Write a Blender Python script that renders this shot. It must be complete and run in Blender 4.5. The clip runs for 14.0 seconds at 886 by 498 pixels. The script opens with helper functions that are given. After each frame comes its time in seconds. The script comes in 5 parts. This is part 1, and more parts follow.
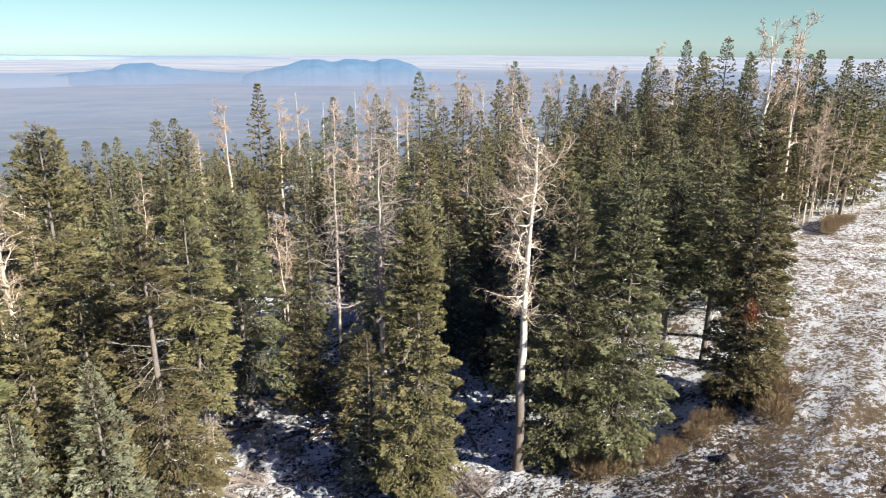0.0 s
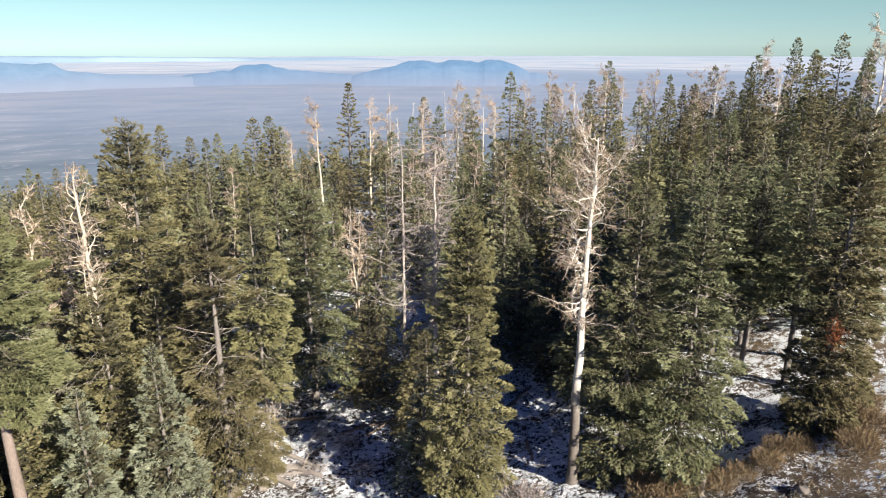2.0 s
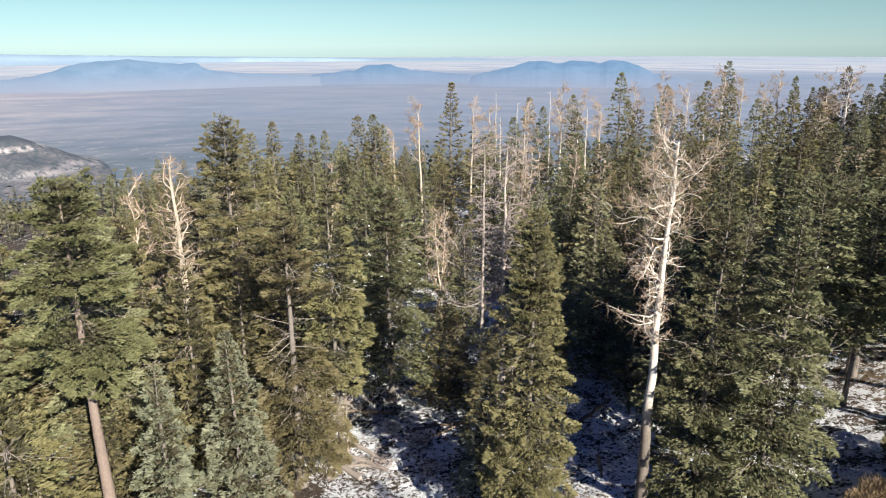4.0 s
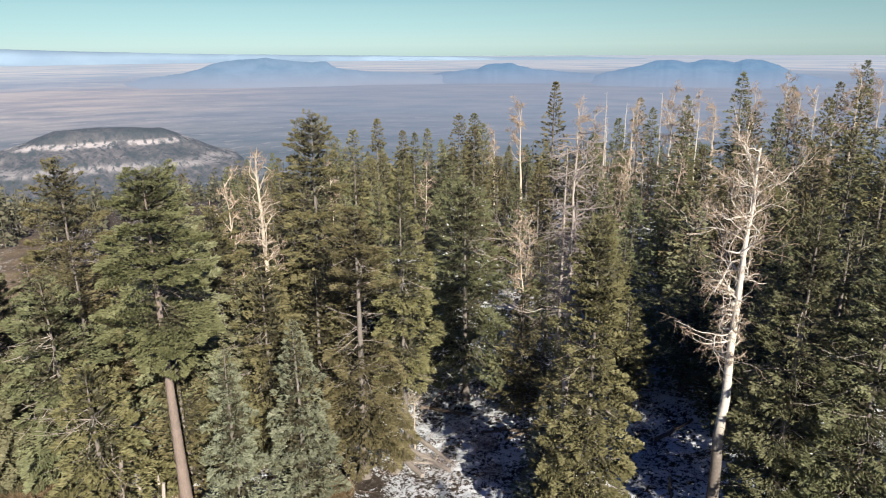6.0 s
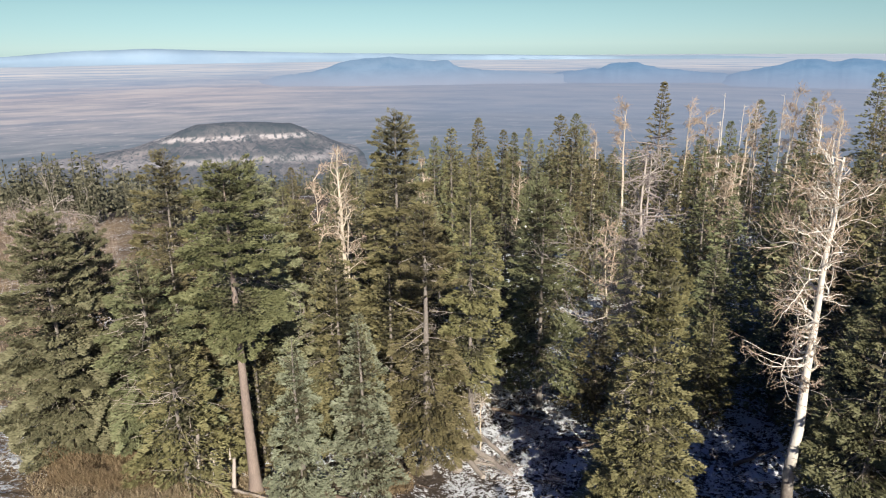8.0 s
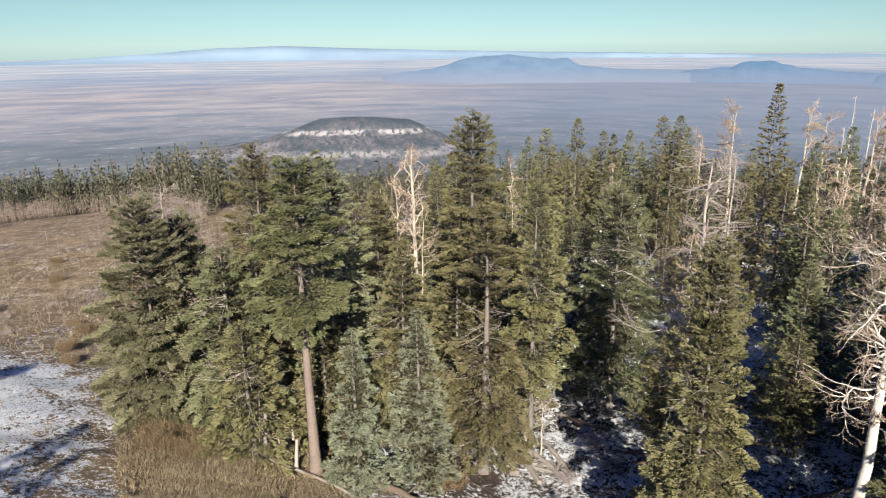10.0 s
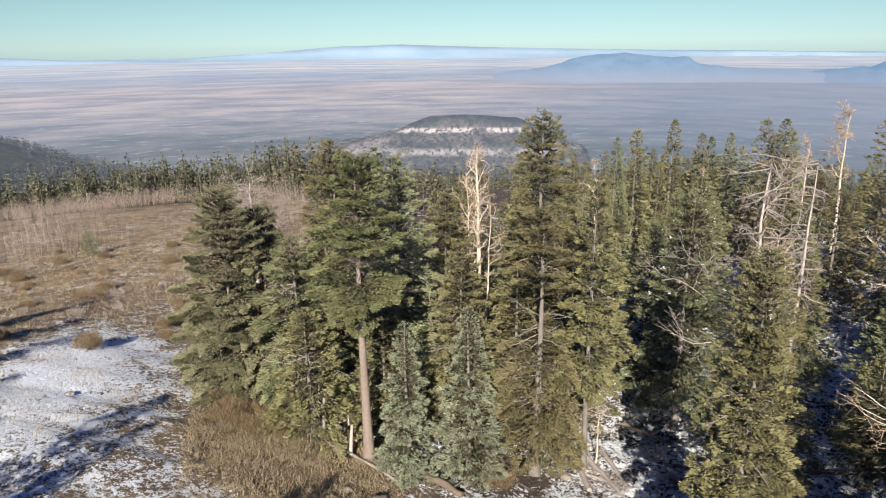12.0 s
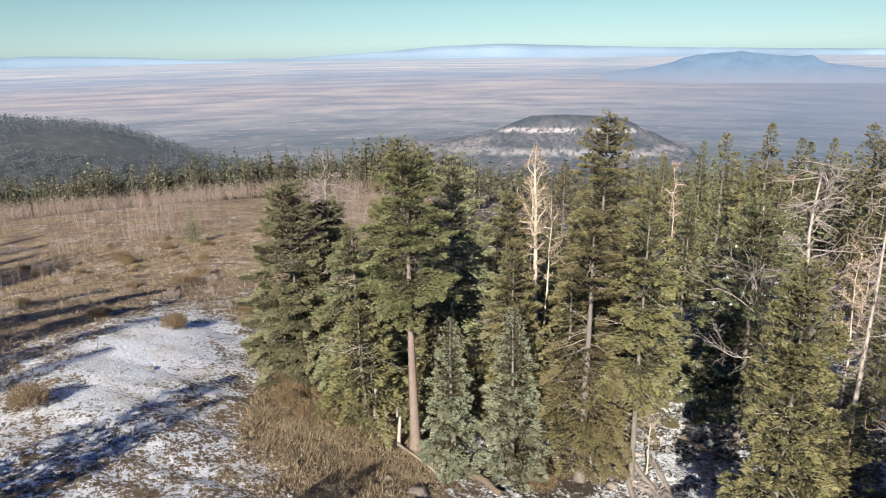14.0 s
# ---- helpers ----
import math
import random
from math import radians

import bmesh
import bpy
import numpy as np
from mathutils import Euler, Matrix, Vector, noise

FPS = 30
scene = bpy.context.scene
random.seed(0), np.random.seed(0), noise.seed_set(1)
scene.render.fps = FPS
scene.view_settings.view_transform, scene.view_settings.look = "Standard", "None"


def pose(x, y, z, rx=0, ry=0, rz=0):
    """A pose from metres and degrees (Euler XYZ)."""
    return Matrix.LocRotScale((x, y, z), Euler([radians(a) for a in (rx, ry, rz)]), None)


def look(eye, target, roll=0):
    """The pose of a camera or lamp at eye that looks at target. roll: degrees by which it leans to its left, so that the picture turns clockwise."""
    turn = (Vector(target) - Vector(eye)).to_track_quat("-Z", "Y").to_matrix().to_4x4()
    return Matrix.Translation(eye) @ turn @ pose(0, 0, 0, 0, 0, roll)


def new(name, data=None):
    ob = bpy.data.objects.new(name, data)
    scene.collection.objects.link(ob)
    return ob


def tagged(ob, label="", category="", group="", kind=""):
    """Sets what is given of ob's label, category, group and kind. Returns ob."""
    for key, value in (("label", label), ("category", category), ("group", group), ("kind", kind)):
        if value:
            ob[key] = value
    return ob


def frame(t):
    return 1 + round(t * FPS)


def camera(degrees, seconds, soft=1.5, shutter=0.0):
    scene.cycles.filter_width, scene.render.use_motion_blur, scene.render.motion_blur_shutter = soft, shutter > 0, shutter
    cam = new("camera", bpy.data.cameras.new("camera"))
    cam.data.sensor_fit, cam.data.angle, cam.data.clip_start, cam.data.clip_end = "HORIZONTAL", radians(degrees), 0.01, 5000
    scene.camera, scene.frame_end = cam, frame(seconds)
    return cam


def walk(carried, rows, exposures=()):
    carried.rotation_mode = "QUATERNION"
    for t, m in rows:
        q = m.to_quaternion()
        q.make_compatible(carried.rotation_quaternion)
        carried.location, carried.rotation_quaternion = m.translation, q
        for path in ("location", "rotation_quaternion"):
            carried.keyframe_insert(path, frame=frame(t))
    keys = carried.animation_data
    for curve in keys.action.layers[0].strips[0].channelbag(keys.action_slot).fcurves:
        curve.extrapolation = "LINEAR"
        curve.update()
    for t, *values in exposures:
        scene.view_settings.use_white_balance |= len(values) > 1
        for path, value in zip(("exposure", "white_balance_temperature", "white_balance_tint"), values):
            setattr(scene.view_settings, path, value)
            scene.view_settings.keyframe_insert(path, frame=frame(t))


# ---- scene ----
cam = camera(66.8, 14.0, soft=1.1)
# seconds, eye x, y, z, heading to the left of +y, look up, lean to the right
ROWS = [
    (0.0, 0.000, 0.000, 20.000, 0.000, -16.986, -0.268),
    (0.5, 0.532, 0.151, 19.972, 1.831, -16.990, -0.163),
    (1.0, 1.010, 0.299, 19.942, 3.927, -16.982, -0.057),
    (1.5, 1.440, 0.442, 19.907, 6.283, -16.963, 0.037),
    (2.0, 1.864, 0.593, 19.872, 8.700, -16.933, 0.107),
    (2.5, 2.297, 0.764, 19.836, 11.111, -16.897, 0.147),
    (3.0, 2.706, 0.962, 19.800, 13.560, -16.876, 0.173),
    (5.5, 4.943, 2.367, 19.751, 26.174, -16.897, 0.333),
    (6.0, 5.382, 2.666, 19.744, 28.668, -16.912, 0.382),
    (6.5, 5.811, 2.966, 19.745, 31.154, -16.923, 0.437),
    (7.0, 6.252, 3.275, 19.751, 33.673, -16.926, 0.486),
    (7.5, 6.702, 3.583, 19.763, 36.198, -16.927, 0.530),
    (8.0, 7.149, 3.892, 19.781, 38.676, -16.923, 0.565),
    (10.5, 9.336, 5.752, 19.929, 50.905, -17.055, 0.571),
    (11.0, 9.761, 6.139, 19.943, 53.266, -17.066, 0.604),
    (11.5, 10.181, 6.565, 19.954, 55.520, -17.070, 0.648),
    (12.0, 10.595, 7.017, 19.962, 57.746, -17.068, 0.698),
    (12.5, 10.993, 7.488, 19.972, 59.965, -17.058, 0.755),
    (13.0, 11.372, 7.957, 19.989, 62.148, -17.044, 0.815),
    (13.5, 11.743, 8.421, 20.012, 64.308, -17.031, 0.877),
    (14.0, 12.098, 8.883, 20.040, 66.420, -17.016, 0.937),
]
walk(cam, [(t, pose(x, y, z, 0, 0, yaw) @ pose(0, 0, 0, 90 + pitch, 0, 0) @ pose(0, 0, 0, 0, 0, -lean))
           for t, x, y, z, yaw, pitch, lean in ROWS], exposures=[(0.0, 1.20), (3.0, 1.17), (5.5, 0.83), (8.0, 0.79), (10.5, 0.88), (14.0, 0.90)])

# ---- world and sun ----
SUN_AZ, SUN_EL = radians(129.0), radians(28.0)   # clockwise from +y; height
world = bpy.data.worlds.new("sky")
scene.world = world
world.use_nodes = True
wn = world.node_tree
wn.nodes.clear()
w_out = wn.nodes.new("ShaderNodeOutputWorld")
w_bg = wn.nodes.new("ShaderNodeBackground")
w_sky = wn.nodes.new("ShaderNodeTexSky")
w_sky.sky_type = "NISHITA"
w_sky.sun_disc = False
w_sky.sun_elevation, w_sky.sun_rotation = SUN_EL, SUN_AZ
w_sky.altitude, w_sky.air_density, w_sky.dust_density, w_sky.ozone_density = 2500, 0.8, 0.0, 3.0
w_mul = wn.nodes.new("ShaderNodeMix")
w_mul.data_type, w_mul.blend_type = "RGBA", "MULTIPLY"
w_mul.inputs[0].default_value = 1.0
w_dir, w_sep, w_low, w_tint = (wn.nodes.new("ShaderNode" + k) for k in ("TexCoord", "SeparateXYZ", "ValToRGB", "Mix"))
w_tint.data_type = "RGBA"
w_low.color_ramp.elements.new(0.5)
w_low.color_ramp.elements.new(0.6)
for stop, (place, level) in zip(w_low.color_ramp.elements, ((0.0, 0.62), (0.05, 0.95), (0.08, 0.95), (0.28, 0.0))):
    stop.position, stop.color = place, (level, level, level, 1)
w_tint.inputs[6].default_value = (0.33, 0.60, 1.16, 1)      # deep winter blue overhead
w_tint.inputs[7].default_value = (1.20, 1.23, 0.94, 1)      # teal and cream near the horizon
wn.links.new(w_dir.outputs["Generated"], w_sep.inputs[0])
wn.links.new(w_sep.outputs[2], w_low.inputs[0])
wn.links.new(w_low.outputs[0], w_tint.inputs[0])
wn.links.new(w_tint.outputs[2], w_mul.inputs[7])
wn.links.new(w_sky.outputs[0], w_mul.inputs[6])
wn.links.new(w_mul.outputs[2], w_bg.inputs[0])
w_bg.inputs[1].default_value = 0.041
wn.links.new(w_bg.outputs[0], w_out.inputs[0])

sun_dir = Vector((math.sin(SUN_AZ) * math.cos(SUN_EL), math.cos(SUN_AZ) * math.cos(SUN_EL), math.sin(SUN_EL)))
sun_data = bpy.data.lights.new("sun", "SUN")
sun_data.energy, sun_data.angle, sun_data.color = 5.0, radians(0.53), (1.0, 0.92, 0.80)
sun = new("sun", sun_data)
sun.matrix_basis = look(sun_dir * 200, (0, 0, 0))


# ---- materials ----
class Nodes:
    """A small builder of node materials."""

    def __init__(self, name):
        self.mat = bpy.data.materials.new(name)
        self.mat.use_nodes = True
        self.t = self.mat.node_tree
        self.t.nodes.clear()
        self.out = self.t.nodes.new("ShaderNodeOutputMaterial")

    def n(self, kind, **sets):
        node = self.t.nodes.new("ShaderNode" + kind)
        for k, v in sets.items():
            setattr(node, k, v)
        return node

    def put(self, socket, value):
        if isinstance(value, bpy.types.NodeSocket):
            self.t.links.new(value, socket)
        elif isinstance(value, tuple) and len(value) == 3 and socket.type == "RGBA":
            socket.default_value = (*value, 1)
        else:
            socket.default_value = value

    def coords(self, scale=(1, 1, 1)):
        tc, mp = self.n("TexCoord"), self.n("Mapping")
        self.put(mp.inputs[0], tc.outputs["Object"])
        mp.inputs["Scale"].default_value = scale
        return mp.outputs[0]

    def world_coords(self, scale=(1, 1, 1)):
        ge, mp = self.n("NewGeometry"), self.n("Mapping")
        self.put(mp.inputs[0], ge.outputs["Position"])
        mp.inputs["Scale"].default_value = scale
        return mp.outputs[0]

    def noise(self, vec, scale, detail=4.0, rough=0.6):
        no = self.n("TexNoise")
        self.put(no.inputs["Vector"], vec)
        no.inputs["Scale"].default_value, no.inputs["Detail"].default_value = scale, detail
        no.inputs["Roughness"].default_value = rough
        return no.outputs[0]

    def ramp(self, fac, *stops):
        ra = self.n("ValToRGB")
        self.put(ra.inputs[0], fac)
        e = ra.color_ramp.elements
        while len(e) < len(stops):
            e.new(0.5)
        for el, (p, c) in zip(e, stops):
            el.position, el.color = p, (*c, 1) if isinstance(c, tuple) else (c, c, c, 1)
        return ra.outputs[0]

    def mix(self, fac, a, b, blend="MIX"):
        m = self.n("Mix", data_type="RGBA", blend_type=blend)
        self.put(m.inputs[0], fac)
        self.put(m.inputs[6], a)
        self.put(m.inputs[7], b)
        return m.outputs[2]

    def math(self, op, a, b=0.0, clamp=False):
        m = self.n("Math", operation=op, use_clamp=clamp)
        self.put(m.inputs[0], a)
        self.put(m.inputs[1], b)
        return m.outputs[0]

    def attr(self, name):
        return self.n("Attribute", attribute_name=name).outputs["Fac"]

    def bump(self, height, strength=0.4, distance=0.05):
        b = self.n("Bump")
        b.inputs["Strength"].default_value, b.inputs["Distance"].default_value = strength, distance
        self.put(b.inputs["Height"], height)
        return b.outputs[0]

    def surface(self, color, rough=0.8, normal=None, translucent=0.0, spec=0.3):
        p = self.n("BsdfPrincipled")
        self.put(p.inputs["Base Color"], color)
        self.put(p.inputs["Roughness"], rough)
        p.inputs["Specular IOR Level"].default_value = spec
        if normal is not None:
            self.put(p.inputs["Normal"], normal)
        last = p.outputs[0]
        if translucent:
            tr, mx = self.n("BsdfTranslucent"), self.n("MixShader")
            self.put(tr.inputs[0], color)
            mx.inputs[0].default_value = translucent
            self.t.links.new(last, mx.inputs[1])
            self.t.links.new(tr.outputs[0], mx.inputs[2])
            last = mx.outputs[0]
        self.t.links.new(last, self.out.inputs[0])
        return self.mat


def needles(name, dark, mid, light):
    m = Nodes(name)
    isl = m.n("NewGeometry").outputs["Random Per Island"]
    own = m.n("ObjectInfo").outputs["Random"]
    between = lambda a, b, k: tuple(p + (q - p) * k for p, q in zip(a, b))
    base = m.ramp(isl, (0.0, between(dark, mid, 0.35)), (0.55, mid), (1.0, between(light, mid, 0.35)))
    patch = m.noise(m.coords(), 1.5, 3.0)                # whole sprays of older and younger shoots
    base = m.mix(m.math("MULTIPLY", m.ramp(patch, (0.50, 0.0), (0.72, 1.0)), 0.55), base, light)
    base = m.mix(m.math("MULTIPLY", m.ramp(patch, (0.28, 1.0), (0.50, 0.0)), 0.55), base, dark)
    hsv = m.n("HueSaturation")
    m.put(hsv.inputs["Color"], base)
    m.put(hsv.inputs["Hue"], m.math("ADD", m.math("MULTIPLY", own, 0.032), 0.483))
    m.put(hsv.inputs["Value"], m.math("ADD", m.math("MULTIPLY", own, 0.35), 0.85))
    return m.surface(hsv.outputs[0], 0.65, translucent=0.10, spec=0.25)


def bark(name, dark, light, ring=6.0):
    m = Nodes(name)
    v = m.coords((6, 6, 1.2))
    big = m.noise(m.coords(), 1.3, 3)
    fine = m.noise(v, ring, 6, 0.7)
    col = m.ramp(m.math("ADD", m.math("MULTIPLY", fine, 0.7), m.math("MULTIPLY", big, 0.3)), (0.3, dark), (0.7, light))
    return m.surface(col, 0.9, m.bump(fine, 0.8, 0.03), spec=0.15)


def aspen_bark(name, pale, scar, foot=0.0):
    """White bark with black scars; where foot is set, darker grey-brown below about foot metres."""
    m = Nodes(name)
    scars = m.noise(m.coords((1.2, 1.2, 6.0)), 2.2, 4, 0.6)
    fine = m.noise(m.coords(), 14, 4)
    patch = m.noise(m.coords(), 0.7, 3)
    col = m.mix(m.ramp(scars, (0.62, 0.0), (0.68, 1.0)), m.mix(patch, pale, tuple(c * 0.82 for c in pale)), scar)
    if foot:
        p = m.n("SeparateXYZ")
        m.put(p.inputs[0], m.coords())
        up = m.math("ADD", m.math("MULTIPLY", p.outputs[2], 1 / (2 * foot)), m.math("MULTIPLY", m.noise(m.coords((3, 3, 0.8)), 2.0, 5, 0.7), 0.30))
        col = m.mix(m.ramp(up, (0.52, 1.0), (0.70, 0.0)), col, m.mix(fine, (0.06, 0.05, 0.042), (0.20, 0.165, 0.14)))
    return m.surface(m.mix(m.math("MULTIPLY", fine, 0.25), col, tuple(c * 0.6 for c in pale)), 0.7, m.bump(fine, 0.3, 0.01))


def plain_wood(name, a, b):
    m = Nodes(name)
    f = m.noise(m.coords((8, 8, 1.0)), 5, 5)
    own = m.n("ObjectInfo").outputs["Random"]
    col = m.ramp(m.math("ADD", m.math("MULTIPLY", f, 0.75), m.math("MULTIPLY", own, 0.25)), (0.3, a), (0.75, b))
    return m.surface(col, 0.9, m.bump(f, 0.5, 0.02), spec=0.15)


def blades(name, a, b, c):
    m = Nodes(name)
    isl = m.n("NewGeometry").outputs["Random Per Island"]
    big = m.noise(m.world_coords(), 0.25, 2)
    col = m.ramp(m.math("ADD", m.math("MULTIPLY", isl, 0.65), m.math("MULTIPLY", big, 0.35)), (0.15, a), (0.5, b), (0.85, c))
    return m.surface(col, 0.85, translucent=0.15, spec=0.15)


NEEDLE_OLIVE = needles("olive needles", (0.084, 0.077, 0.036), (0.166, 0.150, 0.072), (0.240, 0.215, 0.114))
NEEDLE_GREEN = needles("green needles", (0.082, 0.090, 0.045), (0.160, 0.168, 0.086), (0.232, 0.238, 0.132))
NEEDLE_BLUE = needles("blue spruce needles", (0.116, 0.129, 0.084), (0.206, 0.222, 0.150), (0.300, 0.315, 0.222))
NEEDLE_PALE = needles("pale fir needles", (0.112, 0.115, 0.062), (0.206, 0.206, 0.114), (0.290, 0.286, 0.172))
NEEDLE_PINE = needles("rich green pine needles", (0.066, 0.069, 0.032), (0.130, 0.131, 0.061), (0.195, 0.192, 0.098))
# inner foliage, its colour darkened to give shaded gaps between boughs
INNER_SHADE = needles("shade-dark inner foliage", (0.036, 0.034, 0.021), (0.068, 0.063, 0.038), (0.112, 0.100, 0.063))


def bough_snow():
    m = Nodes("snow on boughs")
    return m.surface(m.mix(m.noise(m.coords(), 5.0, 3), (0.60, 0.62, 0.66), (0.76, 0.77, 0.79)), 0.8)


BOUGH_SNOW = bough_snow()
NEEDLE_RUST = needles("dead rust needles", (0.10, 0.035, 0.015), (0.20, 0.07, 0.03), (0.30, 0.12, 0.05))
BARK_GREY = bark("grey fir bark", (0.10, 0.085, 0.075), (0.30, 0.27, 0.24))
BARK_PINE = bark("pink brown pine bark", (0.15, 0.118, 0.10), (0.34, 0.272, 0.235))
BARK_ASPEN = aspen_bark("white aspen bark", (0.70, 0.65, 0.57), (0.10, 0.085, 0.07))
BARK_ASPEN_DARK_FOOT = aspen_bark("dark-footed aspen bark", (0.72, 0.67, 0.59), (0.10, 0.085, 0.07), 5.5)
BARK_ASPEN_TAN = aspen_bark("cream aspen bark", (0.60, 0.52, 0.42), (0.12, 0.095, 0.075))
TWIG_TAN = plain_wood("tan twigs", (0.30, 0.225, 0.165), (0.52, 0.41, 0.32))
TWIG_GREY = plain_wood("grey twigs", (0.25, 0.212, 0.198), (0.47, 0.415, 0.392))
DEAD_WOOD = plain_wood("weathered wood", (0.24, 0.21, 0.185), (0.54, 0.48, 0.43))
LOG_WOOD = plain_wood("fallen wood", (0.12, 0.09, 0.07), (0.34, 0.27, 0.21))
BRUSH_RUST = blades("rusty brush", (0.135, 0.098, 0.060), (0.235, 0.172, 0.103), (0.35, 0.27, 0.17))
GRASS_DRY = blades("dry grass", (0.20, 0.155, 0.100), (0.35, 0.28, 0.18), (0.52, 0.43, 0.30))
STEM_PALE = blades("pale sapling stems", (0.20, 0.155, 0.13), (0.31, 0.245, 0.21), (0.50, 0.42, 0.37))
FAR_NEEDLE = blades("far conifers", (0.055, 0.058, 0.040), (0.115, 0.114, 0.078), (0.200, 0.188, 0.132))


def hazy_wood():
    """Wooded hills a kilometre off: grey-green, with blue emission painted on as haze."""
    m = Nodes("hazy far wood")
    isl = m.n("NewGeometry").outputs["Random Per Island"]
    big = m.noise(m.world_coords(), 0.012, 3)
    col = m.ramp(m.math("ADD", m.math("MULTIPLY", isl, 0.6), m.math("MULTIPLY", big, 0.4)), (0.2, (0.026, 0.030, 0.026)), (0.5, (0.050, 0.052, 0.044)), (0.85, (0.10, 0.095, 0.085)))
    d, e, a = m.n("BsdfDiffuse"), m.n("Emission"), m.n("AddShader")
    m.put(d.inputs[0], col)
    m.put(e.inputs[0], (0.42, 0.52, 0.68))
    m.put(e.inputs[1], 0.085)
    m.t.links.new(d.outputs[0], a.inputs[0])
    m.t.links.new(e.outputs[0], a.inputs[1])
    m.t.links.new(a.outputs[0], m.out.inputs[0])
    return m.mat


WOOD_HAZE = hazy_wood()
ROCK = plain_wood("grey rock", (0.16, 0.14, 0.12), (0.36, 0.32, 0.28))


def ground_material():
    m = Nodes("snowy mountain ground")
    w = m.world_coords()
    fine, mid = m.noise(w, 3.9, 6, 0.65), m.noise(w, 0.7, 5, 0.6)
    tiny = m.noise(w, 11.0, 3, 0.6)
    litter = m.ramp(fine, (0.3, (0.040, 0.032, 0.028)), (0.55, (0.100, 0.080, 0.065)), (0.8, (0.19, 0.155, 0.125)))
    grass = m.ramp(m.math("ADD", m.math("MULTIPLY", fine, 0.5), m.math("MULTIPLY", mid, 0.5)),
                   (0.32, (0.150, 0.110, 0.068)), (0.5, (0.32, 0.24, 0.150)), (0.66, (0.47, 0.37, 0.25)))
    trodden = m.ramp(m.noise(w, 0.16, 6, 0.72), (0.44, 0.0), (0.60, 0.75))     # darker, damper stretches of the meadow
    grass = m.mix(trodden, grass, m.ramp(fine, (0.35, (0.085, 0.062, 0.050)), (0.65, (0.21, 0.155, 0.115))))
    bare = m.mix(m.attr("meadow"), litter, grass)
    wood = m.ramp(m.noise(w, 0.09, 6, 0.7), (0.35, (0.034, 0.038, 0.033)), (0.6, (0.070, 0.070, 0.060)), (0.75, (0.16, 0.145, 0.13)))
    bare = m.mix(m.attr("hill"), bare, wood)
    pattern = m.math("ADD", m.math("ADD", m.math("MULTIPLY", mid, 0.28), m.math("MULTIPLY", fine, 0.44)), m.math("MULTIPLY", tiny, 0.28))
    pattern = m.math("ADD", m.math("MULTIPLY", m.math("SUBTRACT", pattern, 0.5), 2.5), 0.5)
    cover = m.math("ADD", pattern, m.math("SUBTRACT", m.attr("snow"), 0.5))
    mask = m.ramp(cover, (0.46, 0.0), (0.54, 1.0))
    snow = m.mix(mid, (0.77, 0.805, 0.86), (0.86, 0.885, 0.92))
    col = m.mix(mask, bare, snow)
    rough = m.math("SUBTRACT", 0.92, m.math("MULTIPLY", mask, 0.3))
    relief = m.math("ADD", m.math("MULTIPLY", fine, 0.7), m.math("MULTIPLY", mask, 0.35))
    mat = m.surface(col, rough, m.bump(relief, 0.9, 0.2), spec=0.2)
    p = [n for n in m.t.nodes if n.type == "BSDF_PRINCIPLED"][0]
    p.inputs["Emission Color"].default_value = (0.42, 0.52, 0.68, 1)      # haze of the far hills, painted as ground emission
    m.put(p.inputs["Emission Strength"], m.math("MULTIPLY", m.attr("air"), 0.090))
    return mat


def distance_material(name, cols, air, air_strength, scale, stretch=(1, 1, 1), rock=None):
    """Far land with haze painted on: pale diffuse ground plus emission for the air's glow."""
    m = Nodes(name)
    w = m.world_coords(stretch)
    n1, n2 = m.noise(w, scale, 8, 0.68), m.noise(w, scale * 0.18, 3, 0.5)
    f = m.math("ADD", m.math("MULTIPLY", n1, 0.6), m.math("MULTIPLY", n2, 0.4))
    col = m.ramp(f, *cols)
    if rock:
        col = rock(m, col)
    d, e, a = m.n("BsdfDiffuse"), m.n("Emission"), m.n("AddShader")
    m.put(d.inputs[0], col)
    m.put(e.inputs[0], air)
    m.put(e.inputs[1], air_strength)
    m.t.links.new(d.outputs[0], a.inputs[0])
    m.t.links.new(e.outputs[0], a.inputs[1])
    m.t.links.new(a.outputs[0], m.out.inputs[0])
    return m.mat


def mesa_bands(m, col):
    """Snow lying on the less steep ledges, broken by brush."""
    ge = m.n("NewGeometry")
    nz, pos = m.n("SeparateXYZ"), m.n("SeparateXYZ")
    m.put(nz.inputs[0], ge.outputs["Normal"])
    m.put(pos.inputs[0], ge.outputs["Position"])
    breaks = m.noise(m.world_coords(), 0.03, 6, 0.75)
    z = m.math("ADD", pos.outputs[2], m.math("MULTIPLY", breaks, 10.0))
    band = m.ramp(m.math("MULTIPLY", m.math("ADD", z, 240.0), 0.01), (0.34, 0.0), (0.40, 0.45), (0.46, 0.45), (0.52, 0.0), (0.73, 0.0), (0.77, 0.75), (0.82, 0.75), (0.86, 0.0))
    col = m.mix(m.ramp(m.math("MULTIPLY", m.math("ADD", z, 240.0), 0.01), (0.84, 0.0), (0.90, 0.45)), col, (0.034, 0.040, 0.040))   # wooded top
    col = m.mix(m.math("MULTIPLY", band, m.ramp(breaks, (0.40, 0.0), (0.55, 1.0))), col, (0.42, 0.38, 0.37))
    scrub = m.noise(m.world_coords((1, 1, 0.35)), 0.11, 3, 0.6)           # dark trees dotted over the ledges
    return m.mix(m.ramp(scrub, (0.54, 0.0), (0.60, 0.85)), col, (0.030, 0.036, 0.036))


GROUND = ground_material()


